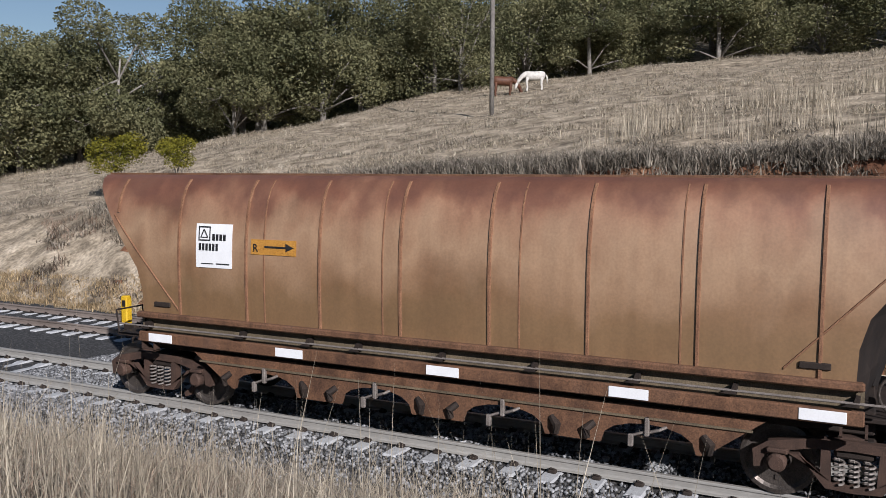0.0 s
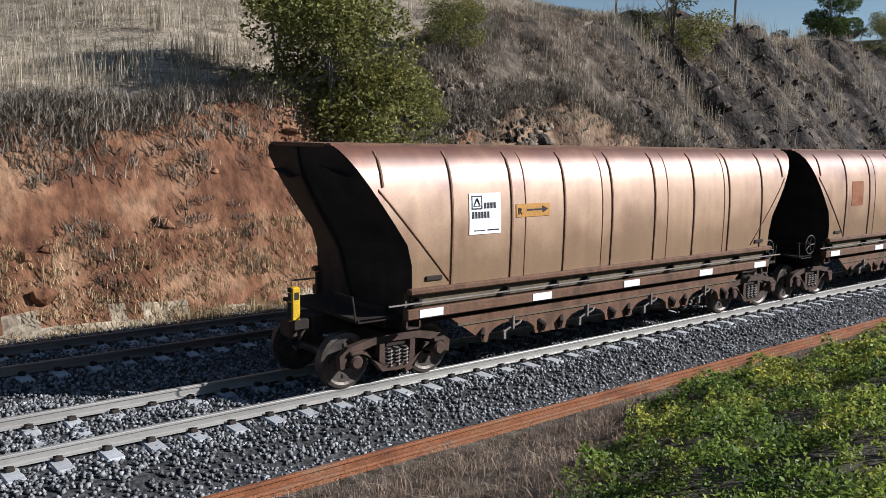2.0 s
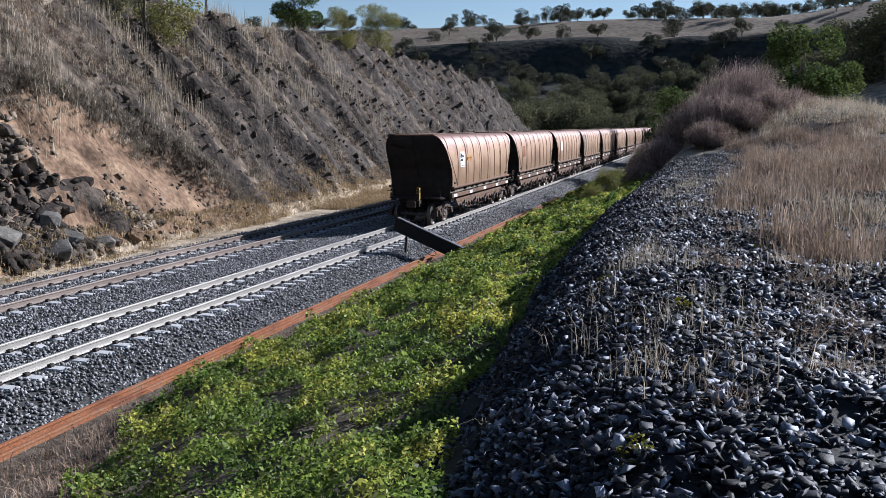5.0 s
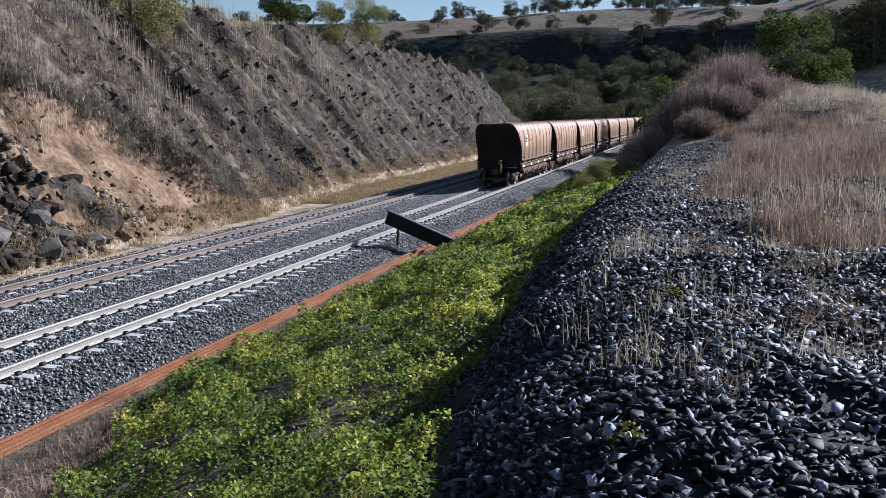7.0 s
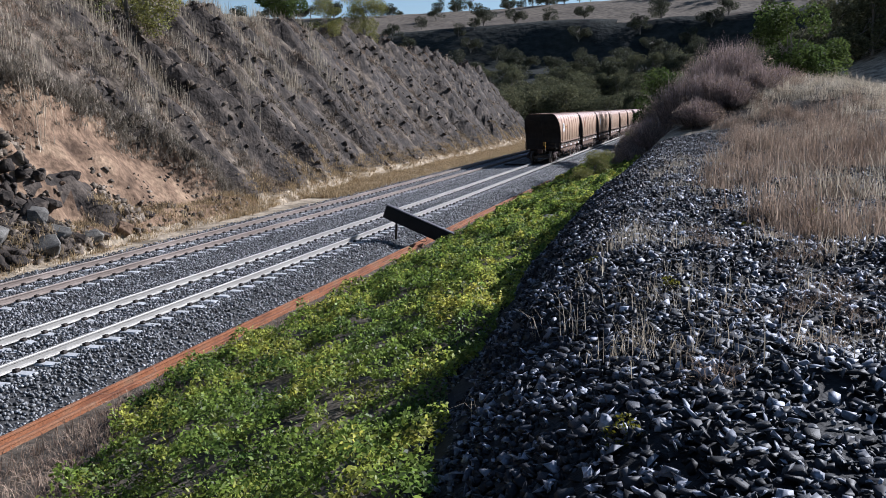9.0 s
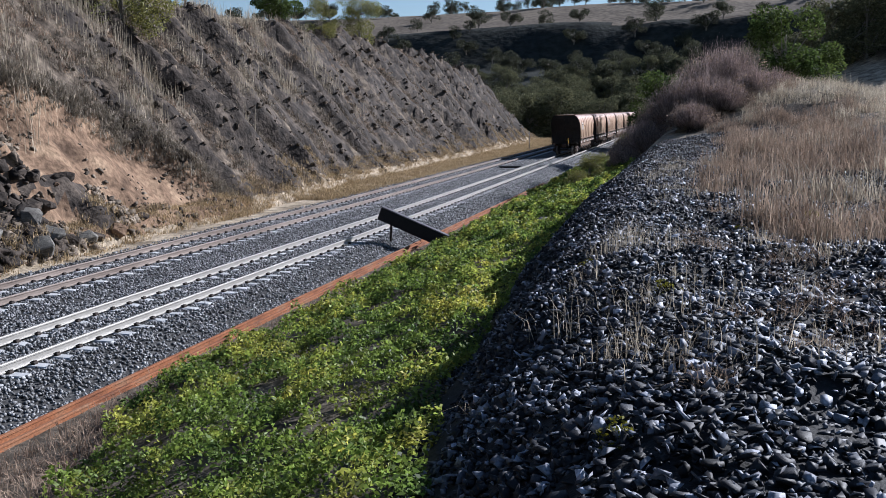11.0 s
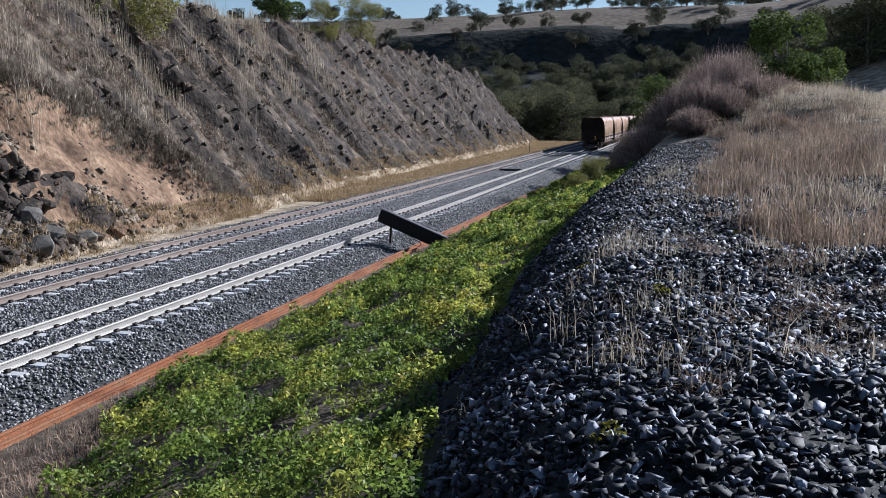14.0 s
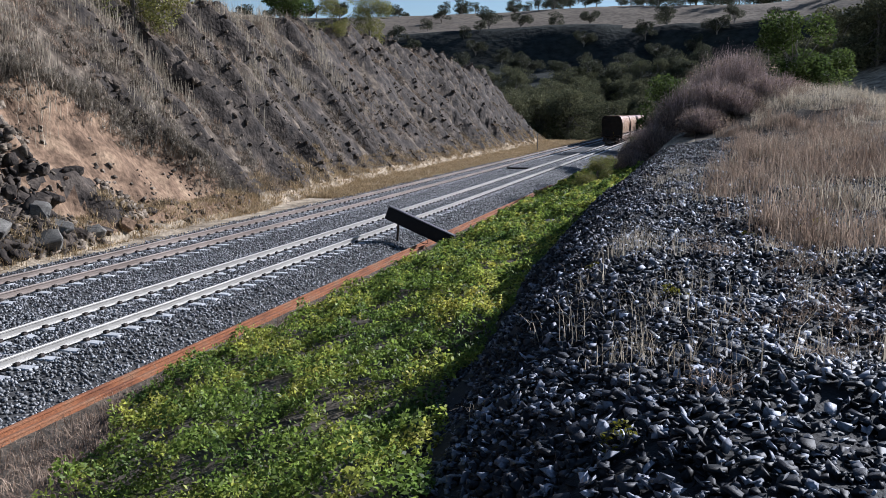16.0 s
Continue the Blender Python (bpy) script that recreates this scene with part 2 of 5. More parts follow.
M_BARK = mat("pale_gum_bark", [(0.16, 0.14, 0.12), (0.36, 0.33, 0.29)], 1.5, 0.9, 0, 0.4, 14)
M_POLE = mat("weathered_timber_pole", [(0.20, 0.18, 0.16), (0.32, 0.30, 0.27)], 4, 0.9, 0, 0.3, 30, stretch=(1, 1, 0.2))
M_HORSEW = mat("white_horse_coat", [(0.62, 0.58, 0.52), (0.74, 0.70, 0.64)], 3, 0.7, 0, 0.1, 30)
M_HORSEB = mat("chestnut_horse_coat", [(0.09, 0.035, 0.018), (0.15, 0.06, 0.03)], 3, 0.6, 0, 0.1, 30)
M_PANEL = mat("plain_black_board", [(0.006, 0.006, 0.007), (0.014, 0.014, 0.015)], 4, 0.7, 0, 0.2, 30)
M_EDGE = mat("sunlit_grey_edge", [(0.10, 0.10, 0.11), (0.18, 0.18, 0.19)], 4, 0.6, 0, 0.2, 30)
M_COALLOAD = mat("dusty_dark_interior", [(0.03, 0.025, 0.022), (0.06, 0.045, 0.035)], 2, 0.9, 0, 0.3, 20)

# ---------- building helpers ----------


class Shape:
    """Collects vertices and faces of one mesh."""

    def __init__(self):
        self.v, self.f, self.m = [], [], []

    def add(self, verts, faces, slot=0):
        o = len(self.v)
        self.v += [tuple(p) for p in verts]
        self.f += [tuple(i + o for i in f) for f in faces]
        self.m += [slot] * len(faces)
        return self

    def box(self, x0, x1, y0, y1, z0, z1, slot=0, bevel=0.0):
        b = min(bevel, (x1 - x0) / 3, (y1 - y0) / 3, (z1 - z0) / 3)
        if b <= 0:
            p = [(x, y, z) for z in (z0, z1) for x, y in ((x0, y0), (x1, y0), (x1, y1), (x0, y1))]
            return self.add(p, [(3, 2, 1, 0), (4, 5, 6, 7), (0, 1, 5, 4), (1, 2, 6, 5), (2, 3, 7, 6), (3, 0, 4, 7)], slot)
        rings = []
        for z, i in ((z0, b), (z0 + b, 0), (z1 - b, 0), (z1, b)):
            rings.append([(x0 + i + b, y0 + i, z), (x1 - i - b, y0 + i, z), (x1 - i, y0 + i + b, z), (x1 - i, y1 - i - b, z),
                          (x1 - i - b, y1 - i, z), (x0 + i + b, y1 - i, z), (x0 + i, y1 - i - b, z), (x0 + i, y0 + i + b, z)])
        return self.loft(rings, slot=slot)

    def loft(self, rings, closed=True, caps=True, slot=0):
        n = len(rings[0])
        faces = []
        for k in range(len(rings) - 1):
            for i in range(n if closed else n - 1):
                j = (i + 1) % n
                faces.append((k * n + i, k * n + j, (k + 1) * n + j, (k + 1) * n + i))
        if caps and closed:
            faces += [tuple(range(n))[::-1], tuple(range((len(rings) - 1) * n, len(rings) * n))]
        return self.add([p for r in rings for p in r], faces, slot)

    def tube(self, pts, radii, sides=8, slot=0, caps=True):
        pts = [Vector(p) for p in pts]
        rs = radii if isinstance(radii, (list, tuple)) else [radii] * len(pts)
        rings = []
        for i, p in enumerate(pts):
            d = (pts[min(i + 1, len(pts) - 1)] - pts[max(i - 1, 0)]).normalized()
            u = d.cross(Vector((0.31, 0.17, 0.93))).normalized()
            w = d.cross(u)
            rings.append([p + rs[i] * (u * math.cos(a) + w * math.sin(a)) for a in [2 * math.pi * k / sides for k in range(sides)]])
        return self.loft(rings, caps=caps, slot=slot)

    def prism(self, poly, x0, x1, slot=0):
        """An outline in y, z pulled from x0 to x1."""
        n = len(poly)
        a = [(x0, y, z) for y, z in poly] + [(x1, y, z) for y, z in poly]
        return self.add(a, [tuple(range(n)), tuple(range(2 * n - 1, n - 1, -1))] + [(i, n + i, n + (i + 1) % n, (i + 1) % n) for i in range(n)], slot)

    def mesh(self, name, mats, smooth=False):
        me = bpy.data.meshes.new(name)
        me.from_pydata(self.v, [], self.f)
        for m in mats if isinstance(mats, (list, tuple)) else [mats]:
            me.materials.append(m)
        if any(self.m):
            me.polygons.foreach_set("material_index", self.m)
        if smooth:
            me.polygons.foreach_set("use_smooth", [True] * len(self.f))
        bm = bmesh.new()
        bm.from_mesh(me)
        bmesh.ops.recalc_face_normals(bm, faces=bm.faces)
        bm.to_mesh(me)
        bm.free()
        return me


def part(name, shape, material, parent, label="", smooth=False):
    me = shape if isinstance(shape, bpy.types.Mesh) else shape.mesh(name, material, smooth)
    ob = new(name, me)
    ob.parent = parent
    if label:
        ob["label"] = label
    return ob


def thing(name, label, category, group="", kind="", at=None, shape=None, material=None, smooth=False):
    me = None
    if shape is not None:
        me = shape if isinstance(shape, bpy.types.Mesh) else shape.mesh(name, material, smooth)
    ob = new(name, me)
    if at is not None:
        ob.matrix_basis = at
    return tagged(ob, label, category, group, kind)


def quick_mesh(name, verts, faces, mats, index=None, smooth=False):
    """A mesh from numpy arrays; faces all with the same number of corners."""
    me = bpy.data.meshes.new(name)
    n, k = faces.shape
    me.vertices.add(len(verts))
    me.vertices.foreach_set("co", np.ascontiguousarray(verts, np.float32).ravel())
    me.loops.add(n * k)
    me.loops.foreach_set("vertex_index", np.ascontiguousarray(faces, np.int32).ravel())
    me.polygons.add(n)
    me.polygons.foreach_set("loop_start", np.arange(0, n * k, k, dtype=np.int32))
    for m in mats if isinstance(mats, (list, tuple)) else [mats]:
        me.materials.append(m)
    if index is not None:
        me.polygons.foreach_set("material_index", np.ascontiguousarray(index, np.int32))
    if smooth:
        me.polygons.foreach_set("use_smooth", np.ones(n, bool))
    me.update(calc_edges=True)
    return me


RNG = np.random.default_rng(7)


def lattice(ix, iy, seed):
    h = (ix.astype(np.int64) * 374761393 + iy.astype(np.int64) * 668265263 + seed * 982451653) & 0xFFFFFFFF
    h = ((h ^ (h >> 13)) * 1274126177) & 0xFFFFFFFF
    return ((h ^ (h >> 16)) & 0xFFFF) / 65535.0


def wave(x, y, size, seed=0, octaves=4):
    """Smooth noise from -1 to 1 over the plan, with features of the given size in metres."""
    x, y = np.broadcast_arrays(np.asarray(x, float), np.asarray(y, float))
    out, amp, total = np.zeros(x.shape), 1.0, 0.0
    for o in range(octaves):
        u, v = x / size * 2 ** o, y / size * 2 ** o
        i, j = np.floor(u), np.floor(v)
        a, b = u - i, v - j
        a, b = a * a * (3 - 2 * a), b * b * (3 - 2 * b)
        s = seed + 17 * o
        p = lattice(i, j, s) * (1 - a) + lattice(i + 1, j, s) * a
        q = lattice(i, j + 1, s) * (1 - a) + lattice(i + 1, j + 1, s) * a
        out += amp * (2 * (p * (1 - b) + q * b) - 1)
        total += amp
        amp *= 0.5
    return out / total


def smooth_step(a, b, x):
    t = np.clip((x - a) / (b - a), 0, 1)
    return t * t * (3 - 2 * t)


# ---------- the lie of the land ----------
# x across the line (camera side positive), y along it, z up from the rail tops; the line climbs gently far on.


def rise(y):
    return 0.0036 * np.maximum(0, np.asarray(y, float) - 40)


YK = [-120, -60, -32, -12, 0, 8, 16, 25, 40, 60, 78, 95, 108, 118, 128, 138, 148]
LIP_H = [0.5, 0.8, 2.2, 4.0, 4.6, 4.8, 6.0, 9.1, 10.9, 11.5, 11.8, 11.2, 10.4, 9.4, 7.5, 3.5, 0.3]
LIP_D = [3, 4, 5, 3.4, 2.5, 2.7, 4.2, 7.0, 8.2, 8.6, 8.8, 8.2, 7.6, 7, 6, 4, 3]
FIELD = [0.10, 0.14, 0.215, 0.19, 0.18, 0.22, 0.33, 0.34, 0.18, 0.05, 0.02, 0, 0, 0, 0, 0, 0]
BASE_X = [-6.6, -6.6, -6.6, -6.4, -6.4, -6.6, -7.0, -7.0, -8.0, -9.6, -10.0, -10.3, -10.5, -10.7, -11, -12, -14]


def foot(y):
    return np.interp(y, YK, BASE_X) + 0.35 * wave(y, 0 * y, 5, 3, 3)


def heap_foot(y):
    return np.interp(y, [-3, 2, 5, 9, 15, 21, 60], [11.0, 11.05, 10.62, 9.85, 9.4, 9.1, 9.3])


def ribs(x, y):
    """Slanting ribs of rock down the cutting face, about -1 to 1."""
    return 1 - 2 * np.abs(wave(x * 0.8 + 0.5 * y, y - 0.4 * x, 2.6, 5, 3))


def turf_edge(y):
    """How far up the face, as a share of its depth, the turf hangs over the washed-out gully."""
    return np.interp(y, [12, 16, 20, 25, 27, 29.3, 32, 35, 38], [0.9, 0.8, 0.7, 0.61, 0.57, 0.52, 0.40, 0.20, 0.0]) + 0.035 * wave(y, 0 * y, 1.3, 33, 3)


def ledges(x, y, d):
    """Slabs of rock leaning down the face: a sharp broken side towards the open end of the cutting, a long back behind it. Returns the height and the place on a slab."""
    p = y + 0.85 * d + 1.5 * wave(x, y, 5.5, 35, 3)
    f = (p / 4.3) % 1.0
    g = ((y + 0.6 * d + 0.7 * wave(x, y, 2.2, 37, 3)) / 1.45) % 1.0
    big = smooth_step(-0.25, 0.35, wave(x, y, 9, 39, 2))
    small = smooth_step(-0.3, 0.4, wave(x, y, 4, 45, 2))
    h = 1.15 * (0.35 + 0.65 * big) * smooth_step(0, 0.13, f) * (1 - f) + 0.55 * small * smooth_step(0, 0.16, g) * (1 - g)
    return h, np.minimum(f, 0.35 + g)


def land(x, y):
    x, y = np.broadcast_arrays(np.asarray(x, float), np.asarray(y, float))
    # cutting side
    d = foot(y) - x
    h1, d1, s = (np.interp(y, YK, k) for k in (LIP_H, LIP_D, FIELD))
    d1 = d1 * (1 + 0.15 * wave(y, 0 * y, 4, 11, 3))
    u = np.clip(d / d1, 0, 1)
    face = h1 * (0.85 * u + 0.15 * u * u * (3 - 2 * u))
    beyond = np.maximum(d - d1, 0)
    wood = smooth_step(-62, -28, y) * (1 - smooth_step(25, 50, y))
    left = face + s * np.minimum(beyond, 45) + (0.06 + 0.24 * wood) * np.clip(beyond - 52, 0, 110)
    on_face = smooth_step(0.3, 1.5, d) * (1 - smooth_step(d1, d1 + 2.5, d))
    rock = smooth_step(30, 40, y)
    crag = ribs(x, y)
    slab = ledges(x, y, d)[0]
    broken = smooth_step(13, 17, y) * (1 - smooth_step(26, 32, y)) * (1 - smooth_step(0.3, 0.5, u + 0.2 * wave(x, y, 2.5, 47)))
    left = left + on_face * (0.20 * (1 - rock) * wave(x, y, 2.2, 5) + rock * (1.5 * slab - 0.8 + 0.35 * (crag - 0.5)) + broken * (0.75 * slab + 0.4 * wave(x, y, 0.9, 49, 2)) + 0.22 * rock * wave(x * 1.3, y, 0.8, 6, 2) + 0.12 * wave(x, y, 0.6, 7, 2))
    gully = smooth_step(13, 17, y) * (1 - smooth_step(34, 38, y)) * smooth_step(0.05, 0.2, u)
    left = left - on_face * gully * 0.95 * (1 - smooth_step(-0.05, 0.03, u - turf_edge(y)))
    left = left + smooth_step(2, 8, d) * 0.22 * wave(x, y, 4.0, 8) + smooth_step(20, 50, d) * 1.2 * wave(x, y, 30, 9)
    # camera side: verge, creeper slope, stone heap, bank
    slope = -0.42 + np.clip(x - 3.4, 0, 7.3) * (0.275 + 0.11 * (1 - smooth_step(-4, 2, y))) + 0.09 * wave(x, y, 1.3, 21) * smooth_step(3.6, 4.6, x)
    heap_on = smooth_step(-3, 0, y) * (1 - smooth_step(44, 52, y))
    top = 2.66 + 0.12 * wave(x, y, 2.4, 23) + 0.10 * wave(x, y, 0.9, 29, 2)
    heap = 1 - (1 - np.clip((x - heap_foot(y) - 0.15 * wave(x, y, 2.0, 27, 3)) / 1.95, 0, 1)) ** 1.7
    right = slope + (top - slope) * heap * np.maximum(heap_on, 0.85)
    bank = smooth_step(12, 24, x) * smooth_step(8, 40, y) * 1.5 + (1 - smooth_step(18, 26, x)) * smooth_step(8, 15, x) * smooth_step(40, 58, y) * 2.4 * (1 - smooth_step(80, 120, y))
    right = right + 8 * smooth_step(14, 40, x) * smooth_step(85, 130, y) + bank + smooth_step(20, 70, x) * 1.5 + 0.12 * wave(x, y, 1.7, 25, 3) * smooth_step(11, 14, x)
    bed = -0.205 - 0.05 * np.exp(-((x + 2.2) / 0.6) ** 2) - 0.225 * smooth_step(1.6, 2.5, x) + 0.02 * wave(x, y, 0.4, 31, 2)
    z = np.where(d > 0, left - 0.30, np.where(x > 3.3, right, bed))
    # far valley and the ridge behind it
    t = smooth_step(140, 198, y)
    ridge = -1 + 20 * smooth_step(210, 330, y + 0.25 * x) + 24 * smooth_step(335, 385, y + 0.12 * x + 14 * wave(x, y, 90, 41)) + 26 * smooth_step(385, 560, y)
    ridge = ridge + 3 * wave(x, y, 70, 43) + 16 * smooth_step(40, 160, x) * smooth_step(150, 330, y) + 11 * smooth_step(14, 38, x) * (1 - smooth_step(200, 330, y))
    z = z * (1 - t) + ridge * t
    return z + rise(np.minimum(y, 130))


def axis(*runs):
    """Grid lines from runs of (start, end, step)."""
    return np.unique(np.concatenate([np.arange(a, b, s) for a, b, s in runs]).round(3))


GX = axis((-1400, -300, 100), (-300, -60, 12), (-60, -24, 1.5), (-24, -5.4, 0.22), (-5.4, 3.3, 0.45), (3.3, 17, 0.33), (17, 60, 1.6), (60, 300, 12), (300, 1401, 100))
GY = axis((-900, -120, 60), (-120, -34, 3), (-34, 12, 0.36), (12, 64, 0.22), (64, 148, 0.5), (148, 400, 6), (400, 640, 15), (640, 1600, 80))
gx, gy = np.meshgrid(GX, GY)
gz = land(gx, gy)
NX, NY = len(GX), len(GY)
idx = np.arange(NX * NY).reshape(NY, NX)
quads = np.stack([idx[:-1, :-1], idx[:-1, 1:], idx[1:, 1:], idx[1:, :-1]], -1).reshape(-1, 4)
cx, cy = (gx[:-1, :-1] + gx[1:, 1:]).ravel() / 2, (gy[:-1, :-1] + gy[1:, 1:]).ravel() / 2
cd = foot(cy) - cx
cl = np.interp(cy, YK, LIP_D)
patch = wave(cx, cy, 2.0, 51)
zone = np.zeros(len(cx), int)  # dry grassy soil
soil = (cd > 0.2 + 0.2 * patch) & (cd < cl + 0.15) & (cy < 13 + 2 * patch) & (cy > -26) & (patch > -0.7 + 0.92 * smooth_step(-11, -21, cy))
zone[soil] = 1
cu = cd / cl
place = ledges(cx, cy, cd)[1] + 0.12 * wave(cx, cy, 0.7, 53)
zone[(cd > 0.3) & (cu < turf_edge(cy) + 0.02) & (cy >= 12) & (cy < 37) & (zone == 0)] = 2
zone[(cd > 0.2) & (cu < turf_edge(cy)) & (cy >= 12) & (cy < 19.5 + 3 * patch) & (patch > -0.15)] = 1
zone[(cd > 0.4) & (cu < 0.42 + 0.3 * patch) & (cy >= 13.5) & (cy < 27) & (wave(cx, cy, 1.6, 55) > -0.05) & (place < 0.55)] = 3
zone[(cd > 0.6) & (cu < 1.03) & (cy >= 31) & (cy < 145) & (zone == 0) & (place < 0.36 + 0.24 * smooth_step(34, 60, cy))] = 3
zone[(cd > 0.6) & (cu < 1.1) & (cy >= 15) & (cy < 146) & (zone == 0)] = 9
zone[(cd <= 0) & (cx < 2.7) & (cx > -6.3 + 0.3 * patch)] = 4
zone[(cx >= 2.7) & (cx < 4.6 + 2.5 * smooth_step(12, 4, cy) + 0.5 * patch)] = 5
zone[(cx >= 2.7) & (cx < heap_foot(cy)) & (cy > 0) & (cy < 72)] = 5
zone[(cx > heap_foot(cy) - 0.1) & (cx < 16.0 + 1.2 * patch) & (cy > -2.2 + 1.2 * patch) & (cy < 46)] = 6
zone[(cx > 12) & (cx < 21 + 2 * patch) & (cy > 5) & (cy < 62) & (zone == 0)] = 5
zone[(cy > 158)] = 7
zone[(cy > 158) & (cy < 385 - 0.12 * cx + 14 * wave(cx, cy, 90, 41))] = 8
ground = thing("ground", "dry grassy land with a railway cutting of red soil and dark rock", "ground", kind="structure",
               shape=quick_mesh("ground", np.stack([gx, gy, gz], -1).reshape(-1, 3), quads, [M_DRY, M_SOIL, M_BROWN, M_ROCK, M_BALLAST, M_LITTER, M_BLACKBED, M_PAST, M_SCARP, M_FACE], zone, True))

# ---------- railway ----------
LINE_A, LINE_B = 0.0, -4.4
Y_FROM, Y_TO = -34.0, 172.0


def rail_outline():
    half = [(0.0, 0.0), (0.030, 0.0), (0.036, -0.008), (0.036, -0.035), (0.012, -0.05), (0.009, -0.125), (0.030, -0.142), (0.070, -0.150), (0.072, -0.160)]
    return half + [(-x, z) for x, z in half[::-1][:-1]]


def rail_shape(xc, y0, y1, step, top=0.0, turn=0.0, climb=True):
    ring = rail_outline()
    c, s = math.cos(turn), math.sin(turn)
    rings = []
    for y in np.arange(y0, y1 + step / 2, step):
        z = top + (float(rise(y)) if climb else 0)
        rings.append([(xc + c * x - s * w, y, z + s * x + c * w) for x, w in ring])
    return Shape().loft(rings)


def sleeper_mesh():
    s = Shape()
    rings = []
    for x, h, w in ((-1.25, -0.20, 0.10), (-1.22, -0.175, 0.125), (-0.5, -0.175, 0.125), (-0.35, -0.205, 0.11), (0.35, -0.205, 0.11), (0.5, -0.175, 0.125), (1.22, -0.175, 0.125), (1.25, -0.20, 0.10)):
        rings.append([(x, -w, -0.36), (x, w, -0.36), (x, w, h - 0.02), (x, w - 0.025, h), (x, -w + 0.025, h), (x, -w, h - 0.02)])
    s.loft(rings)
    for side in (-0.7525, 0.7525):
        for e in (-1, 1):
            s.box(side + e * 0.115 - 0.045, side + e * 0.115 + 0.045, -0.06, 0.06, -0.18, -0.125, 1, 0.012)
            s.tube([(side + e * 0.07, -0.05, -0.13), (side + e * 0.13, -0.02, -0.105), (side + e * 0.13, 0.05, -0.12)], 0.012, 5, 1)
    return s.mesh("sleeper", [M_CONC, M_CLIP])


SLEEPER = sleeper_mesh()


def railway(x, material, label):
    t = thing("railway_track", label, "railway track", "parallel running lines", "structure", pose(x, 0, 0))
    for side in (-0.7525, 0.7525):
        part("rail", rail_shape(side, Y_FROM, Y_TO, 6.0), material, t, smooth=False)
    y, k = Y_FROM + 8, 0
    while y < Y_TO - 4:
        o = new("sleeper", SLEEPER)
        o.parent = t
        o.location = (0.012 * math.sin(k * 2.3), y, float(rise(y)) + 0.004 * math.sin(k * 1.7))
        o.rotation_euler = (0, 0, 0.012 * math.sin(k * 3.1))
        y += 0.60
        k += 1
    return t


track_a = railway(LINE_A, M_RAIL, "running line of bright worn rails on concrete sleepers in ballast")
track_b = railway(LINE_B, M_RAILB, "second line of browner rails on concrete sleepers beside the cutting")

for k, (px, y0, y1, z, lean) in enumerate(((2.75, -3.5, 58, -0.31, 0.0), (3.00, -2.0, 55.5, -0.325, 0.05))):
    thing("discarded_rail", "old orange-rusted rail laid on the ground beside the line", "rail", "discarded rails",
          shape=rail_shape(px, y0, y1, 3.0, z, lean, False), material=M_RUSTRAIL)

# ---------- loose stones ----------
STONE_V = np.array([(1, 0, 0), (-1, 0, 0), (0, 1, 0), (0, -1, 0), (0, 0, 1), (0, 0, -1)], float)
STONE_F = np.array([(0, 2, 4), (2, 1, 4), (1, 3, 4), (3, 0, 4), (2, 0, 5), (1, 2, 5), (3, 1, 5), (0, 3, 5)])
CHIP_V = np.array([(-1, -.8, -.5), (.9, -1, -.5), (1, .9, -.5), (-.8, 1, -.5), (-.7, -.6, .5), (.6, -.8, .6), (.8, .6, .35), (-.6, .7, .6)], float)
CHIP_F = np.array([(0, 3, 2), (0, 2, 1), (4, 5, 6), (4, 6, 7), (0, 1, 5), (0, 5, 4), (1, 2, 6), (1, 6, 5), (2, 3, 7), (2, 7, 6), (3, 0, 4), (3, 4, 7)])


def turns(n, tilt=1.0):
    a, b, c = RNG.uniform(0, 2 * np.pi, n), RNG.normal(0, tilt, n), RNG.normal(0, tilt, n)
    ca, sa, cb, sb, cc, sc = np.cos(a), np.sin(a), np.cos(b), np.sin(b), np.cos(c), np.sin(c)
    z = np.zeros(n)
    o = np.ones(n)
    rz = np.stack([ca, -sa, z, sa, ca, z, z, z, o], -1).reshape(n, 3, 3)
    rx = np.stack([o, z, z, z, cb, -sb, z, sb, cb], -1).reshape(n, 3, 3)
    ry = np.stack([cc, z, sc, z, o, z, -sc, z, cc], -1).reshape(n, 3, 3)
    return rz @ rx @ ry


def scatter(name, label, category, at, sizes, base_v, base_f, material, flat=0.7, tilt=0.8, jag=0.25):
    n = len(at)
    v = base_v[None] * (1 + RNG.uniform(-jag, jag, (n, len(base_v), 3)))
    v = v * sizes[:, None, None] * np.stack([RNG.uniform(0.75, 1.3, n), RNG.uniform(0.7, 1.1, n), np.full(n, flat)], -1)[:, None]
    v = np.einsum("nij,nkj->nki", turns(n, tilt), v) + at[:, None]
    f = base_f[None] + (np.arange(n) * len(base_v))[:, None, None]
    me = quick_mesh(name, v.reshape(-1, 3), f.reshape(-1, base_f.shape[1]), material)
    return thing(name, label, category, kind="stuff", shape=me)


def spread(n, x0, x1, y0, y1, power=1.0):
    return RNG.uniform(x0, x1, n), y0 + (y1 - y0) * RNG.uniform(0, 1, n) ** power


def on_land(x, y, lift=0.0):
    return np.stack([x, y, land(x, y) + lift], -1)


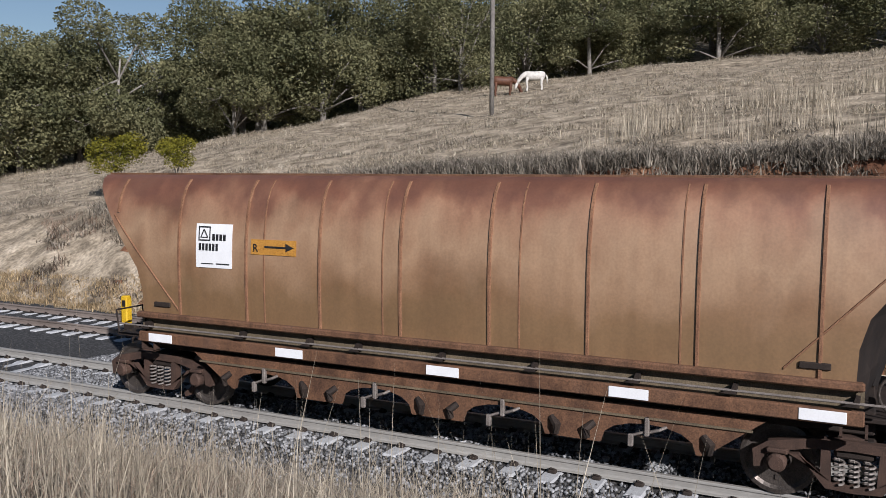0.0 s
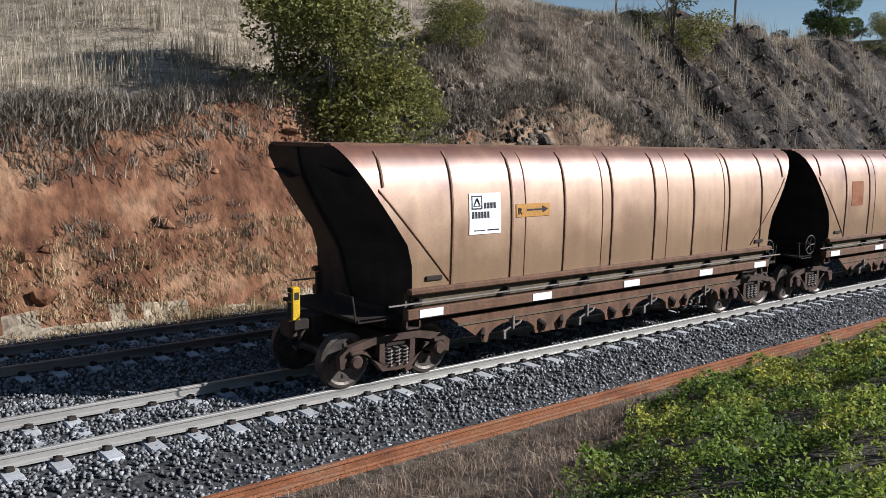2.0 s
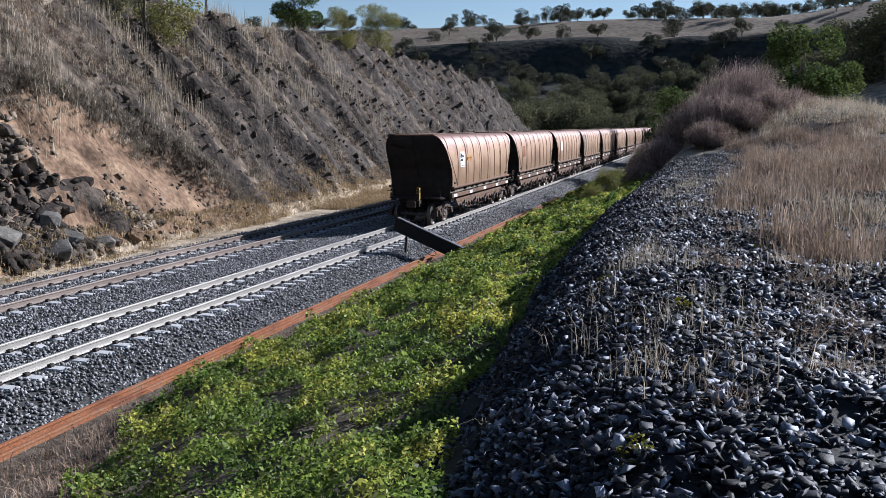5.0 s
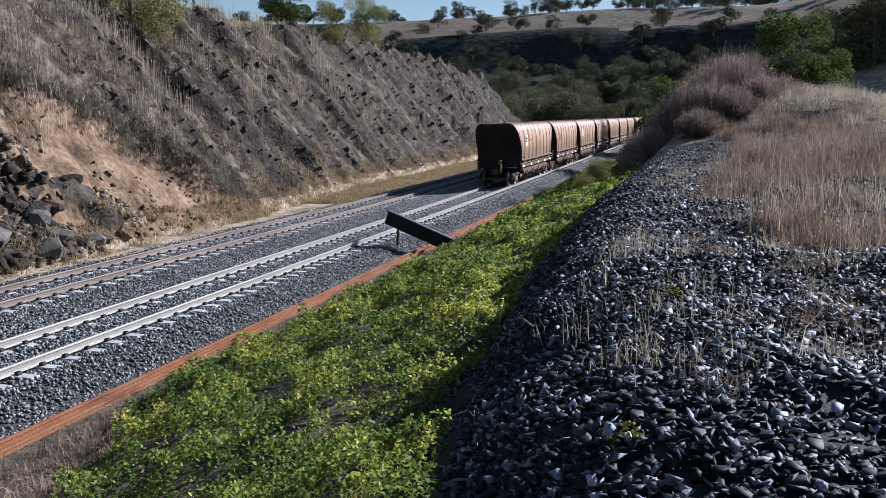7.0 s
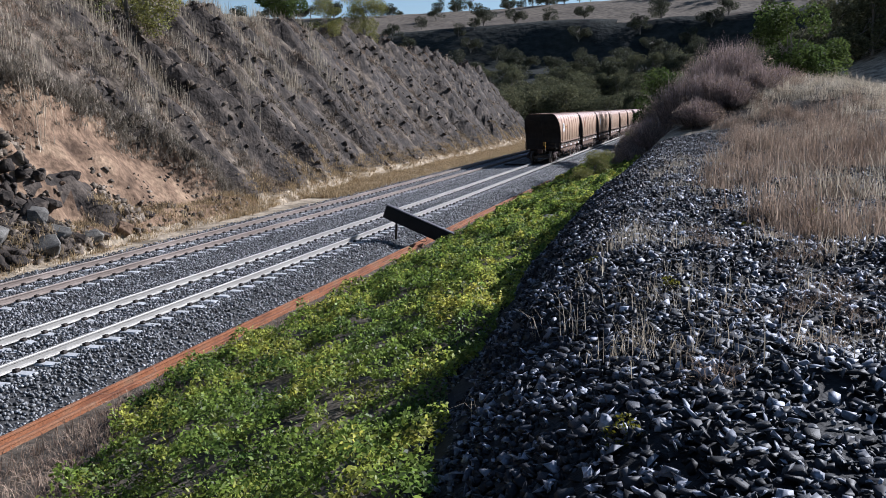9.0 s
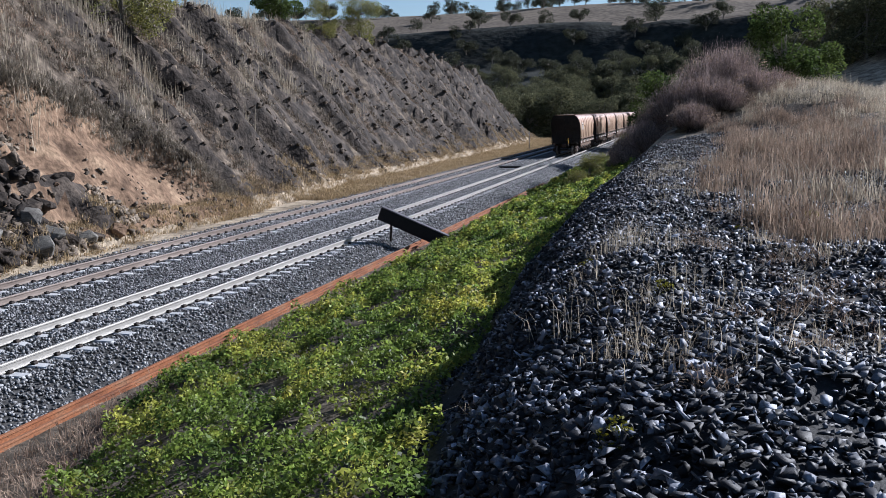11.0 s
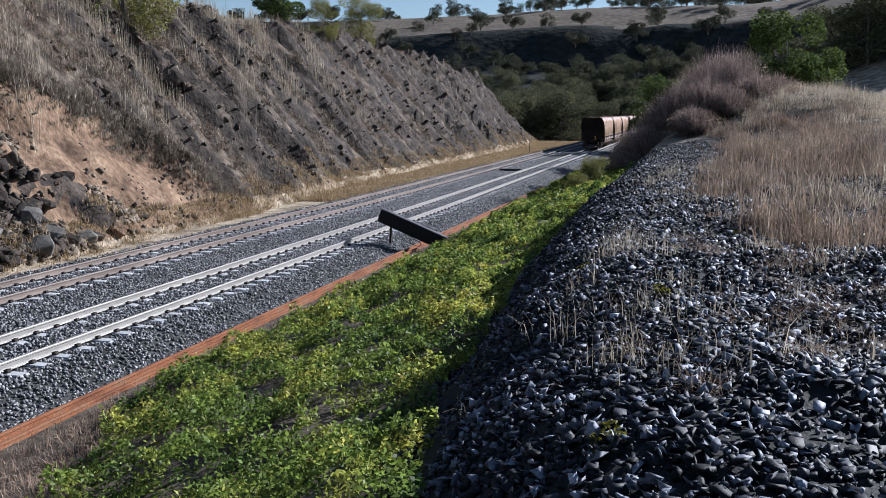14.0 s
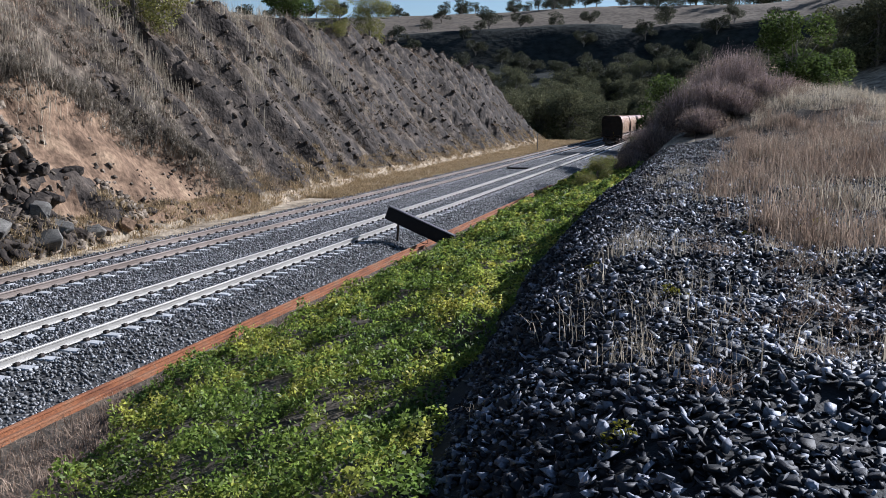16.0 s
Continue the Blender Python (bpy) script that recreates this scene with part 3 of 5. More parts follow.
def ballast():
    xs, ys = spread(150000, -6.4, 2.68, -16, 84, 1.5)
    keep = (xs > -5.4) | (RNG.uniform(0, 1, len(xs)) < 0.5)
    for c in (LINE_A, LINE_B):
        for r in (-0.7525, 0.7525):
            keep &= np.abs(xs - c - r) > 0.10
        ph = np.abs(((ys - (Y_FROM + 8)) / 0.6 + 0.5) % 1.0 - 0.5) * 0.6
        tops = (np.abs(xs - c) < 1.22) & (np.abs(xs - c) > 0.50 + 0.12 * np.sin(ys * 1.7)) & (ph < 0.14)
        keep &= ~(tops & (RNG.uniform(0, 1, len(xs)) > 0.06))
    xs, ys = xs[keep], ys[keep]
    return scatter("ballast_stones", "crushed grey ballast stones between and beside the sleepers", "ballast",
                   on_land(xs, ys, 0.02), RNG.uniform(0.026, 0.05, len(xs)) * (1 + 0.3 * smooth_step(20, 60, ys)), STONE_V, STONE_F, M_STONE, 0.8)


ballast()


def heap_stones():
    xs, ys = spread(135000, 9.0, 16.2, -2.6, 46, 1.9)
    ok = (ys > -1.9 + 0.8 * wave(xs, 0 * xs, 1.2, 64, 3)) & (xs > heap_foot(ys) - 0.2) & ((xs < 14.4 + 1.3 * wave(xs, ys, 2, 61)) | (RNG.uniform(0, 1, len(xs)) < 0.45))
    xs, ys = xs[ok], ys[ok]
    pale = RNG.uniform(0, 1, len(xs)) < np.interp(ys, [3, 8, 20], [0.36, 0.28, 0.18])
    size = 0.010 + 0.027 * RNG.uniform(0, 1, len(xs)) ** 1.7
    d = ~pale
    scatter("dark_stone_heap", "heap of loose dark broken stones", "stones", on_land(xs[d], ys[d], 0.015),
            size[d] * (1 + 0.3 * smooth_step(12, 25, ys[d])), CHIP_V, CHIP_F, M_COAL, 0.45, 0.7, 0.75)
    scatter("pale_heap_stones", "blue-grey split stones toned as sunlit faces of the dark heap", "stones", on_land(xs[pale], ys[pale], 0.03),
            size[pale] * 1.05, CHIP_V, CHIP_F, M_LITSTONE, 0.30, 0.6, 0.75)


def face_rubble():
    """Broken rock lying and standing out along the cutting face and at its foot."""
    xs, ys = spread(9000, -20, -6.6, 30, 140, 1.2)
    d = foot(ys) - xs
    ok = (d > 0.3) & (d < np.interp(ys, YK, LIP_D) + 0.5) & (ledges(xs, ys, d)[1] < 0.28)
    xs, ys = xs[ok], ys[ok]
    scatter("face_rock_pieces", "dark angular broken rock standing out of the cutting face", "rocks", on_land(xs, ys, 0.03),
            0.04 + 0.17 * RNG.uniform(0, 1, len(xs)) ** 2, CHIP_V, CHIP_F, M_FACE, 0.6, 0.6, 0.5)
    xs, ys = spread(2600, -11.5, -6.9, 14, 30)
    ok = (foot(ys) - xs > 0.1) & (wave(xs, ys, 1.8, 63) > 0.02 + 0.4 * smooth_step(23, 27, ys))
    scatter("fallen_rubble", "brown-grey fallen rocks below the eroded gully", "rocks", on_land(xs[ok], ys[ok], 0.03),
            RNG.uniform(0.04, 0.2, ok.sum()), CHIP_V, CHIP_F, M_RUBBLE, 0.75, 0.7, 0.5)

    xs, ys = spread(2200, -12.5, -7.2, 20, 36)
    u = (foot(ys) - xs) / np.interp(ys, YK, LIP_D)
    ok = (u > 0.03) & (u < turf_edge(ys)) & (wave(xs, ys, 1.0, 66) > 0.05)
    scatter("gully_clods", "small clods and stones on the bare washed-out soil", "stones", on_land(xs[ok], ys[ok], 0.02),
            0.03 + 0.11 * RNG.uniform(0, 1, ok.sum()) ** 2.5, CHIP_V, CHIP_F, M_RUBBLE, 0.7, 0.6, 0.5)
    xs, ys = spread(1500, -10.6, -7.0, 14.5, 25.5)
    ok = (foot(ys) - xs > 0.2) & (wave(xs, ys, 2.2, 69) > 0.02 + 0.3 * smooth_step(22, 26, ys))
    scatter("outcrop_rubble", "dark jagged rocks crowded at the foot of the gully", "rocks", on_land(xs[ok], ys[ok], 0.04),
            0.05 + 0.22 * RNG.uniform(0, 1, ok.sum()) ** 2, CHIP_V, CHIP_F, M_ROCK, 0.8, 0.7, 0.5)


heap_stones()
face_rubble()

# ---------- grass, creeper, shrubs and trees ----------


def blades(name, label, at, height, width, material, per=9, lean=0.35, spreadr=0.12, category="grass"):
    """Tufts of bent, tapering blades."""
    n = len(at)
    k = n * per
    root = np.repeat(at, per, 0) + np.concatenate([RNG.normal(0, 1, (k, 2)) * spreadr, np.full((k, 1), -0.02)], 1)
    h = np.repeat(height, per) * RNG.uniform(0.55, 1.1, k)
    a = RNG.uniform(0, 2 * np.pi, k)
    out = np.stack([np.cos(a), np.sin(a), np.zeros(k)], -1)
    bend = np.abs(RNG.normal(0, lean, k))[:, None]
    b = RNG.uniform(0, 2 * np.pi, k)
    side = np.stack([np.cos(b), np.sin(b), np.zeros(k)], -1) * (width * RNG.uniform(0.6, 1.4, k))[:, None]
    up = np.array([0, 0, 1.0])
    mid = root + 0.55 * h[:, None] * (up + 0.5 * bend * out)
    tip = root + h[:, None] * (up * (1 - 0.25 * bend) + 1.2 * bend * out)
    v = np.stack([root - side, root + side, mid + 0.7 * side, mid - 0.7 * side, tip], 1)
    o = (np.arange(k) * 5)[:, None]
    tris = np.concatenate([o + np.array([[0, 1, 2]]), o + np.array([[0, 2, 3]]), o + np.array([[3, 2, 4]])], 0)
    return thing(name, label, category, kind="stuff", shape=quick_mesh(name, v.reshape(-1, 3), tris, material))


def leaf_cards(centres, size, k=1, droop=0.0):
    """Small bent leaves as two-faced diamonds."""
    n = len(centres)
    r = turns(n, 0.9)
    s = size * RNG.uniform(0.6, 1.35, n)
    base = np.array([(-1, 0, 0), (0, -0.5, 0.12), (1, 0, -0.1 - droop), (0, 0.5, 0.12)], float)
    v = np.einsum("nij,kj->nki", r, base) * s[:, None, None] + centres[:, None]
    f = np.arange(n * 4).reshape(n, 4)
    return v.reshape(-1, 3), f


def creeper():
    xs, ys = spread(430000, 3.5, 11.2, 0.5, 72, 2.0)
    edge = 4.0 + 0.55 * wave(xs, ys, 1.6, 71) + 3.2 * smooth_step(12, 4, ys) - 0.5 * smooth_step(30, 60, ys)
    ok = (ys > 1.2 + 0.8 * wave(xs, 0 * xs, 1.0, 76, 3)) & (xs > edge) & (xs < heap_foot(ys) + 0.05 + 0.25 * wave(xs, ys, 1.0, 72)) & (wave(xs, ys, 0.7, 73) > -0.34)
    xs, ys = xs[ok], ys[ok]
    lift = 0.03 + np.abs(RNG.normal(0, 1, len(xs))) * 0.05 + 0.62 * np.clip(wave(xs, ys, 0.6, 75) + 0.08, 0, 1)
    v, f = leaf_cards(on_land(xs, ys) + np.stack([0 * xs, 0 * xs, lift], -1), 0.021 + 0.0011 * np.clip(ys, 0, 50))
    thing("green_creeper", "low bright green leafy creeper covering the slope above the line", "creeper", kind="stuff", shape=quick_mesh("green_creeper", v, f, M_IVY))


creeper()


def grasses():
    # field above the cutting
    xs, ys = spread(40000, -62, -8.5, -58, 66)
    d = foot(ys) - xs
    lip = np.interp(ys, YK, LIP_D)
    near = np.exp(-np.maximum(d - lip, 0) / 22)
    ok = (d > lip - 0.1) & (RNG.uniform(0, 1, len(xs)) < 0.3 + 0.7 * near) & (wave(xs, ys, 1.1, 81, 3) > -0.12 - 0.25 * smooth_step(10, 40, d))
    xs, ys = xs[ok], ys[ok]
    at = on_land(xs, ys)
    tall = 0.22 + 0.34 * np.clip(wave(xs, ys, 2.6, 83) + 0.3, 0, 1)
    half = wave(xs, ys, 5, 85) + RNG.normal(0, 0.25, len(xs)) > -0.22 - 0.3 * smooth_step(8, 20, foot(ys) - xs)
    blades("pale_field_grass", "pale dry straw grass over the field above the cutting", at[half], tall[half] * 0.8, 0.014, M_STRAW, 10, 1.7, 0.22)
    blades("grey_field_grass", "grey dead grass tussocks over the field above the cutting", at[~half], tall[~half] * 0.8, 0.014, M_GREYGR, 11, 1.7, 0.22)
    # tall canes along the crest
    xs, ys = spread(2400, -26, -10.5, -8, 30)
    d = foot(ys) - xs - np.interp(ys, YK, LIP_D)
    ok = (d > 2.2) & (wave(xs, ys, 3, 87) > 0.02)
    blades("tall_dead_canes", "tall pale dead canes standing along the crest", on_land(xs[ok], ys[ok]), RNG.uniform(0.6, 1.5, ok.sum()), 0.010, M_STRAW, 7, 0.16, 0.22)
    xs, ys = spread(2600, -19, -9.5, 24, 66)
    u = (foot(ys) - xs) / np.interp(ys, YK, LIP_D)
    ok = (u > 0.45) & (u < 1.15) & (wave(xs, ys, 3, 89) > 0.05)
    blades("face_canes", "tall pale dead canes standing on the upper cutting face", on_land(xs[ok], ys[ok]), RNG.uniform(0.5, 1.6, ok.sum()), 0.009, M_STRAW, 6, 0.14, 0.2)
    # overhanging dark tussocks on the lip
    ys = RNG.uniform(-26, 24, 4200)
    xs = foot(ys) - np.interp(ys, YK, LIP_D) - RNG.normal(0.5, 0.5, len(ys))
    blades("lip_tussocks", "grey shaggy tussocks hanging over the lip of the soil face", on_land(xs, ys), RNG.uniform(0.3, 0.65, len(ys)), 0.014, M_GREYGR, 22, 1.1, 0.20)
    # turf hanging over the washed-out gully
    ys = RNG.uniform(14, 36, 1300)
    xs = foot(ys) - np.interp(ys, YK, LIP_D) * (turf_edge(ys) + RNG.normal(0.03, 0.03, len(ys)))
    blades("gully_turf", "dark shaggy turf hanging over the edge of the washed-out gully", on_land(xs, ys, 0.05), RNG.uniform(0.2, 0.45, len(ys)), 0.014, M_GREYGR, 18, 1.3, 0.15)
    # tufts on the faces
    xs, ys = spread(74000, -21, -6.2, -30, 145)
    d = foot(ys) - xs
    lip = np.interp(ys, YK, LIP_D)
    u = d / lip
    lim = np.interp(ys, [-30, 1, 5, 15, 16], [0.3, 0.36, 0.18, 0.05, -0.05])
    bare = (ys > 13) & (ys < 37) & (u < turf_edge(ys)) & (wave(xs, ys, 1.2, 92) < 0.45)
    slab = ledges(xs, ys, d)[1]
    ok = (d > 0.5) & (d < lip + 2.0) & (wave(xs, ys, 1.2, 91, 3) > lim) & ~bare & ((ys < 31) | (slab > 0.34 + 0.22 * smooth_step(34, 60, ys) * (u < 0.8)) | (RNG.uniform(0, 1, len(xs)) < 0.05))
    xs, ys, u = xs[ok], ys[ok], u[ok]
    pick = RNG.uniform(0, 1, len(xs)) + 0.5 * wave(xs, ys, 2.5, 93) - 0.3 * smooth_step(0.6, 1.0, u)
    warm = np.where(ys > 16, 0.40, 0.55)
    mix = pick < warm * 0.62
    grey = (pick >= warm * 0.62) & (pick < 0.72)
    scr = pick >= 0.72
    blades("brown_scrub", "dark brown scrubby stems rooted in the cutting face", on_land(xs[scr], ys[scr]), RNG.uniform(0.15, 0.5, scr.sum()), 0.013, M_BRNGR, 16, 1.1, 0.15)
    blades("face_grass", "dry grass tufts rooted in the cutting face", on_land(xs[mix], ys[mix]), RNG.uniform(0.15, 0.45, mix.sum()), 0.011, M_REDGR, 13, 1.0, 0.13)
    blades("face_scrub", "grey scrubby tufts rooted in the cutting face", on_land(xs[grey], ys[grey]), RNG.uniform(0.12, 0.42, grey.sum()), 0.012, M_GREYGR, 13, 1.1, 0.14)
    # golden strip at the foot
    ys = np.concatenate([RNG.uniform(-30, 60, 4600), RNG.uniform(60, 145, 2800)])
    xs = foot(ys) - RNG.uniform(-0.5, 1.1, len(ys)) + 0.45 * np.clip(wave(ys, 0 * ys, 6, 95), -1, 1) - 0.4
    fy = RNG.uniform(42, 145, 5600)
    fx = foot(fy) + (-6.2 - foot(fy)) * RNG.uniform(0, 1, len(fy))
    xs, ys = np.concatenate([xs, fx]), np.concatenate([ys, fy])
    blades("golden_verge_grass", "golden dry grass along the foot of the cutting", on_land(xs, ys), RNG.uniform(0.14, 0.5, len(ys)) * (0.75 + 0.5 * wave(ys, xs, 2, 96)), 0.011, M_GOLD, 14, 0.8, 0.15)
    # dry stalks before the camera's side of the line
    xs, ys = spread(9000, 3.3, 10.5, -17, 2.5)
    ok = wave(xs, ys, 1.5, 97) + 0.75 > smooth_step(-1.0, 2.5, ys) * 1.7
    at = on_land(xs[ok], ys[ok])
    tall = RNG.uniform(0.35, 0.75, len(at)) * np.interp(xs[ok], [3.3, 4.5, 9], [0.9, 1.3, 1.35])
    blades("tall_verge_grass", "tall pale dry grass standing on the verge beside the line", at[::2], tall[::2] * 1.25, 0.005, M_STRAW, 10, 0.25, 0.13)
    blades("low_verge_grass", "matted reddish dry grass on the verge beside the line", at, tall * 0.75, 0.006, M_REDGR, 12, 0.6, 0.16)
    blades("pale_verge_grass", "matted pale dry grass on the verge beside the line", at, tall * 0.8, 0.005, M_GREYGR, 12, 0.5, 0.16)
    blades("verge_stalks", "single long dry stalks standing above the verge grass", at[::14][xs[ok][::14] < 8.2], tall[::14][xs[ok][::14] < 8.2] * 1.9, 0.004, M_STRAW, 3, 0.12, 0.1)
    # grey litter strip between rails and creeper
    xs, ys = spread(7000, 3.3, 7.5, 0, 45, 1.6)
    ok = xs < 4.3 + 0.5 * wave(xs, ys, 1.6, 71) + 3.2 * smooth_step(12, 4, ys)
    blades("verge_litter", "thin grey dead stems along the verge", on_land(xs[ok], ys[ok]), RNG.uniform(0.08, 0.30, ok.sum()), 0.005, M_REDGR, 9, 1.2, 0.15)
    # the bank on the camera's side
    xs, ys = spread(30000, 11.5, 34, 5, 75, 1.3)
    e = 12.55 + 0.02 * ys + 1.5 * smooth_step(18, 6, ys) + 1.5 * wave(xs, ys, 2, 99, 3)
    ok = (xs > e) & (wave(xs, ys, 1.1, 101, 3) > 0.06 + 0.16 * smooth_step(20, 6, ys))
    xs, ys = xs[ok], ys[ok]
    red = wave(xs, ys, 4, 103) + 0.1 * RNG.normal(0, 1, len(xs)) > smooth_step(17, 22, xs) * 0.9 - 0.25
    blades("red_bank_grass", "reddish brown dry grass over the bank", on_land(xs[red], ys[red]), (0.25 + 0.75 * RNG.uniform(0, 1, red.sum()) ** 2) * (1 + 0.7 * wave(xs[red], ys[red], 1.4, 111)), 0.0065, M_REDGR, 15, 0.55, 0.16)
    blades("pale_bank_grass", "pale straw grass over the bank", on_land(xs[~red], ys[~red]), (0.25 + 0.75 * RNG.uniform(0, 1, (~red).sum()) ** 2) * (1 + 0.7 * wave(xs[~red], ys[~red], 1.4, 111)), 0.0065, M_STRAW, 15, 0.55, 0.16)
    # clumps of reddish weeds and pale tufts among the stones
    def clumps(n, x0, x1, y0, y1, each, wide):
        px, py = spread(n, x0, x1, y0, y1)
        px, py = np.repeat(px, each) + RNG.normal(0, wide, n * each), np.repeat(py, each) + RNG.normal(0, wide, n * each)
        ok = px > heap_foot(py) + 1.2
        return px[ok], py[ok]

    xs, ys = clumps(70, 12.3, 16.5, 3.6, 16, 4, 0.10)
    blades("heap_weeds", "low reddish dry weeds among the dark stones", on_land(xs, ys), 0.08 + 0.12 * RNG.uniform(0, 1, len(xs)), 0.0022, M_REDGR, 30, 1.2, 0.06)
    xs, ys = clumps(150, 11.2, 15.5, 5.0, 30, 5, 0.16)
    blades("heap_tufts", "sparse dry tufts growing through the stone heap", on_land(xs, ys), RNG.uniform(0.12, 0.42, len(xs)), 0.0026, M_STRAW, 7, 0.6, 0.06)
    # long bent dead stems on the shoulder of the heap
    xs, ys = np.array([11.35, 11.42, 11.3, 10.95, 10.7, 11.5]), np.array([6.9, 7.05, 7.15, 7.5, 6.3, 9.2])
    blades("bent_dead_stems", "long thin bent dead stems on the shoulder of the stone heap", on_land(xs, ys), np.array([0.6, 0.55, 0.5, 0.35, 0.3, 0.4]), 0.0035, M_STRAW, 5, 0.7, 0.05)


grasses()


def crown_points(n, lobes, rough=0.25):
    """Points on the outsides of several lobes (x, y, z, radius, height)."""
    w = np.array([l[3] ** 2 for l in lobes])
    pick = RNG.choice(len(lobes), n, p=w / w.sum())
    l = np.array(lobes)[pick]
    d = RNG.normal(0, 1, (n, 3))
    d /= np.linalg.norm(d, axis=1)[:, None]
    r = l[:, 3] * (1 - np.abs(RNG.normal(0, rough, n)))
    return l[:, :3] + d * np.stack([r, r, r * l[:, 4] / l[:, 3]], -1)


def tree_lobes(h, spreadr, count, rs, low=0.45):
    out = []
    for i in range(count):
        a = i * 2.4 + rs.uniform(0, 0.8)
        f = rs.uniform(low, 1.0)
        r = spreadr * math.sqrt(rs.uniform(0.05, 1.0)) * (1.15 - 0.5 * f)
        size = spreadr * rs.uniform(0.28, 0.5)
        out.append((r * math.cos(a), r * math.sin(a), h * f - size * 0.5, size, size * rs.uniform(0.6, 0.9)))
    return out


def grow_tree(seed, h, spreadr, lobes, leaves, leaf, bark, foliage, low=0.45, trunk=0.16):
    """A trunk with limbs, and a crown of leaf clumps, standing at the origin."""
    rs = random.Random(seed)
    lb = tree_lobes(h, spreadr, lobes, rs, low)
    s = Shape()
    bendx, bendy = rs.uniform(-0.4, 0.4), rs.uniform(-0.4, 0.4)
    stem = [(bendx * t * t, bendy * t, h * 0.72 * t - 0.3) for t in (0, 0.15, 0.35, 0.6, 0.8, 1.0)]
    s.tube(stem, [trunk * k for k in (1.35, 1.05, 0.9, 0.65, 0.45, 0.25)], 8)
    for x, y, z, r, q in lb:
        b = rs.choice(stem[1:5])
        mid = ((b[0] + x) / 2 + rs.uniform(-.2, .2), (b[1] + y) / 2 + rs.uniform(-.2, .2), b[2] + (z - b[2]) * 0.6)
        s.tube([b, mid, (x, y, z)], [trunk * 0.42, trunk * 0.28, trunk * 0.1], 6)
    trunk_me = s.mesh("trunk", bark, True)
    v, f = leaf_cards(crown_points(leaves, lb), leaf, droop=0.2)
    return trunk_me, quick_mesh("crown", v, f, foliage)


def plant(name, label, meshes, x, y, scale=1.0, turn=0.0, group="", category="tree", z=None, tall=1.0):
    zz = float(land(x, y)) if z is None else z
    t = thing(name, label, category, group)
    t.matrix_basis = pose(x, y, zz - 0.1, 0, 0, turn) @ Matrix.Diagonal((scale, scale, scale * tall, 1))
    part("trunk", meshes[0], None, t)
    part("crown", meshes[1], None, t)
    return t


GUMS = [grow_tree(11 + i, 11.0, 4.4 + 0.5 * i, 16 + 2 * i, 16000, 0.13, M_BARK, M_GUM, 0.22, 0.22) for i in range(4)]
ROUND = [grow_tree(31 + i, 6.0, 2.6, 20, 8500, 0.11, M_BARK, M_GREEN, 0.3, 0.14) for i in range(2)]
SHRUB = [grow_tree(41 + i, 3.6, 1.7, 24, 11000, 0.05, M_BARK, M_BUSH, 0.02, 0.06) for i in range(2)]
YTREE = grow_tree(51, 3.6, 1.8, 12, 4500, 0.07, M_BARK, M_YBUSH, 0.4, 0.07)
VALE = [grow_tree(91 + i, 9.0, 4.4, 24, 5200, 0.20, M_BARK, M_VALLEY, 0.15, 0.22) for i in range(3)]
FARS = [grow_tree(61 + i, 9.0, 4.8, 14, 2200, 0.27, M_BARK, M_FARLEAF, 0.35, 0.25) for i in range(3)]

# shrubs and trees on the cutting side
plant("yellow_wattle", "small tree with yellow-green leaves on the crest of the cutting", YTREE, -12.2, 13.0, 1.15, 20)
plant("olive_shrub", "large rounded olive-green shrub growing over the soil face", SHRUB[0], -9.5, 13.2, 1.5, 0, category="shrub")
plant("olive_shrub", "rounded olive-green shrub growing over the soil face", SHRUB[1], -10.6, 14.4, 1.3, 60, category="shrub")
plant("olive_shrub", "rounded olive-green shrub growing over the soil face", SHRUB[0], -9.4, 14.6, 1.2, 110, category="shrub")
plant("olive_shrub", "rounded olive-green shrub on the crest beside a fence post", SHRUB[1], -15.2, 37.5, 1.45, 70, category="shrub")
plant("crest_shrub", "small green shrub on the crest of the cutting", SHRUB[0], -12.5, 20.5, 0.75, 140, category="shrub")
plant("crest_shrub", "small green shrub on the crest of the cutting", SHRUB[1], -10.5, 17.5, 0.6, 200, category="shrub")
plant("round_tree", "dark green round tree on the crest against the sky", ROUND[0], -19.4, 62.6, 0.8, 0)
plant("low_bush", "low yellow-green bush on the crest against the sky", SHRUB[1], -19.0, 70.0, 0.85, 30, category="shrub")
plant("low_bush", "dark green bush on the crest against the sky", SHRUB[0], -19.2, 79.5, 1.3, 80, category="shrub")
plant("flowering_bush", "bright yellow-green bush low on the grassy slope", YTREE, -14.5, -29.0, 0.75, 0, category="shrub")
plant("flowering_bush", "bright yellow-green bush low on the grassy slope", YTREE, -14.8, -26.0, 0.6, 90, category="shrub")

# wood behind the field
rs = random.Random(5)
for i in range(170):
    a = rs.uniform(58, 158)
    r = rs.uniform(70, 140)
    x, y = 12.3 - r * math.sin(radians(a)), r * math.cos(radians(a))
    if x > -22 or y < -95:
        continue
    plant("gum_tree", "grey-green gum tree in the wood behind the field", GUMS[i % 4], x, y, rs.uniform(0.75, 1.1), rs.uniform(0, 360), "wood behind the field", tall=rs.uniform(0.85, 1.1))
for x, y, s in ((-36, -52, 1.0), (-41, -62, 1.1), (-30, -58, 0.9), (-24, -66, 1.0), (-46, -48, 1.1), (-52, -40, 1.0), (-33, -70, 1.2)):
    plant("gum_tree", "pale-limbed gum tree at the edge of the field", GUMS[int(x) % 4], x, y, s, x * 37, "wood behind the field")

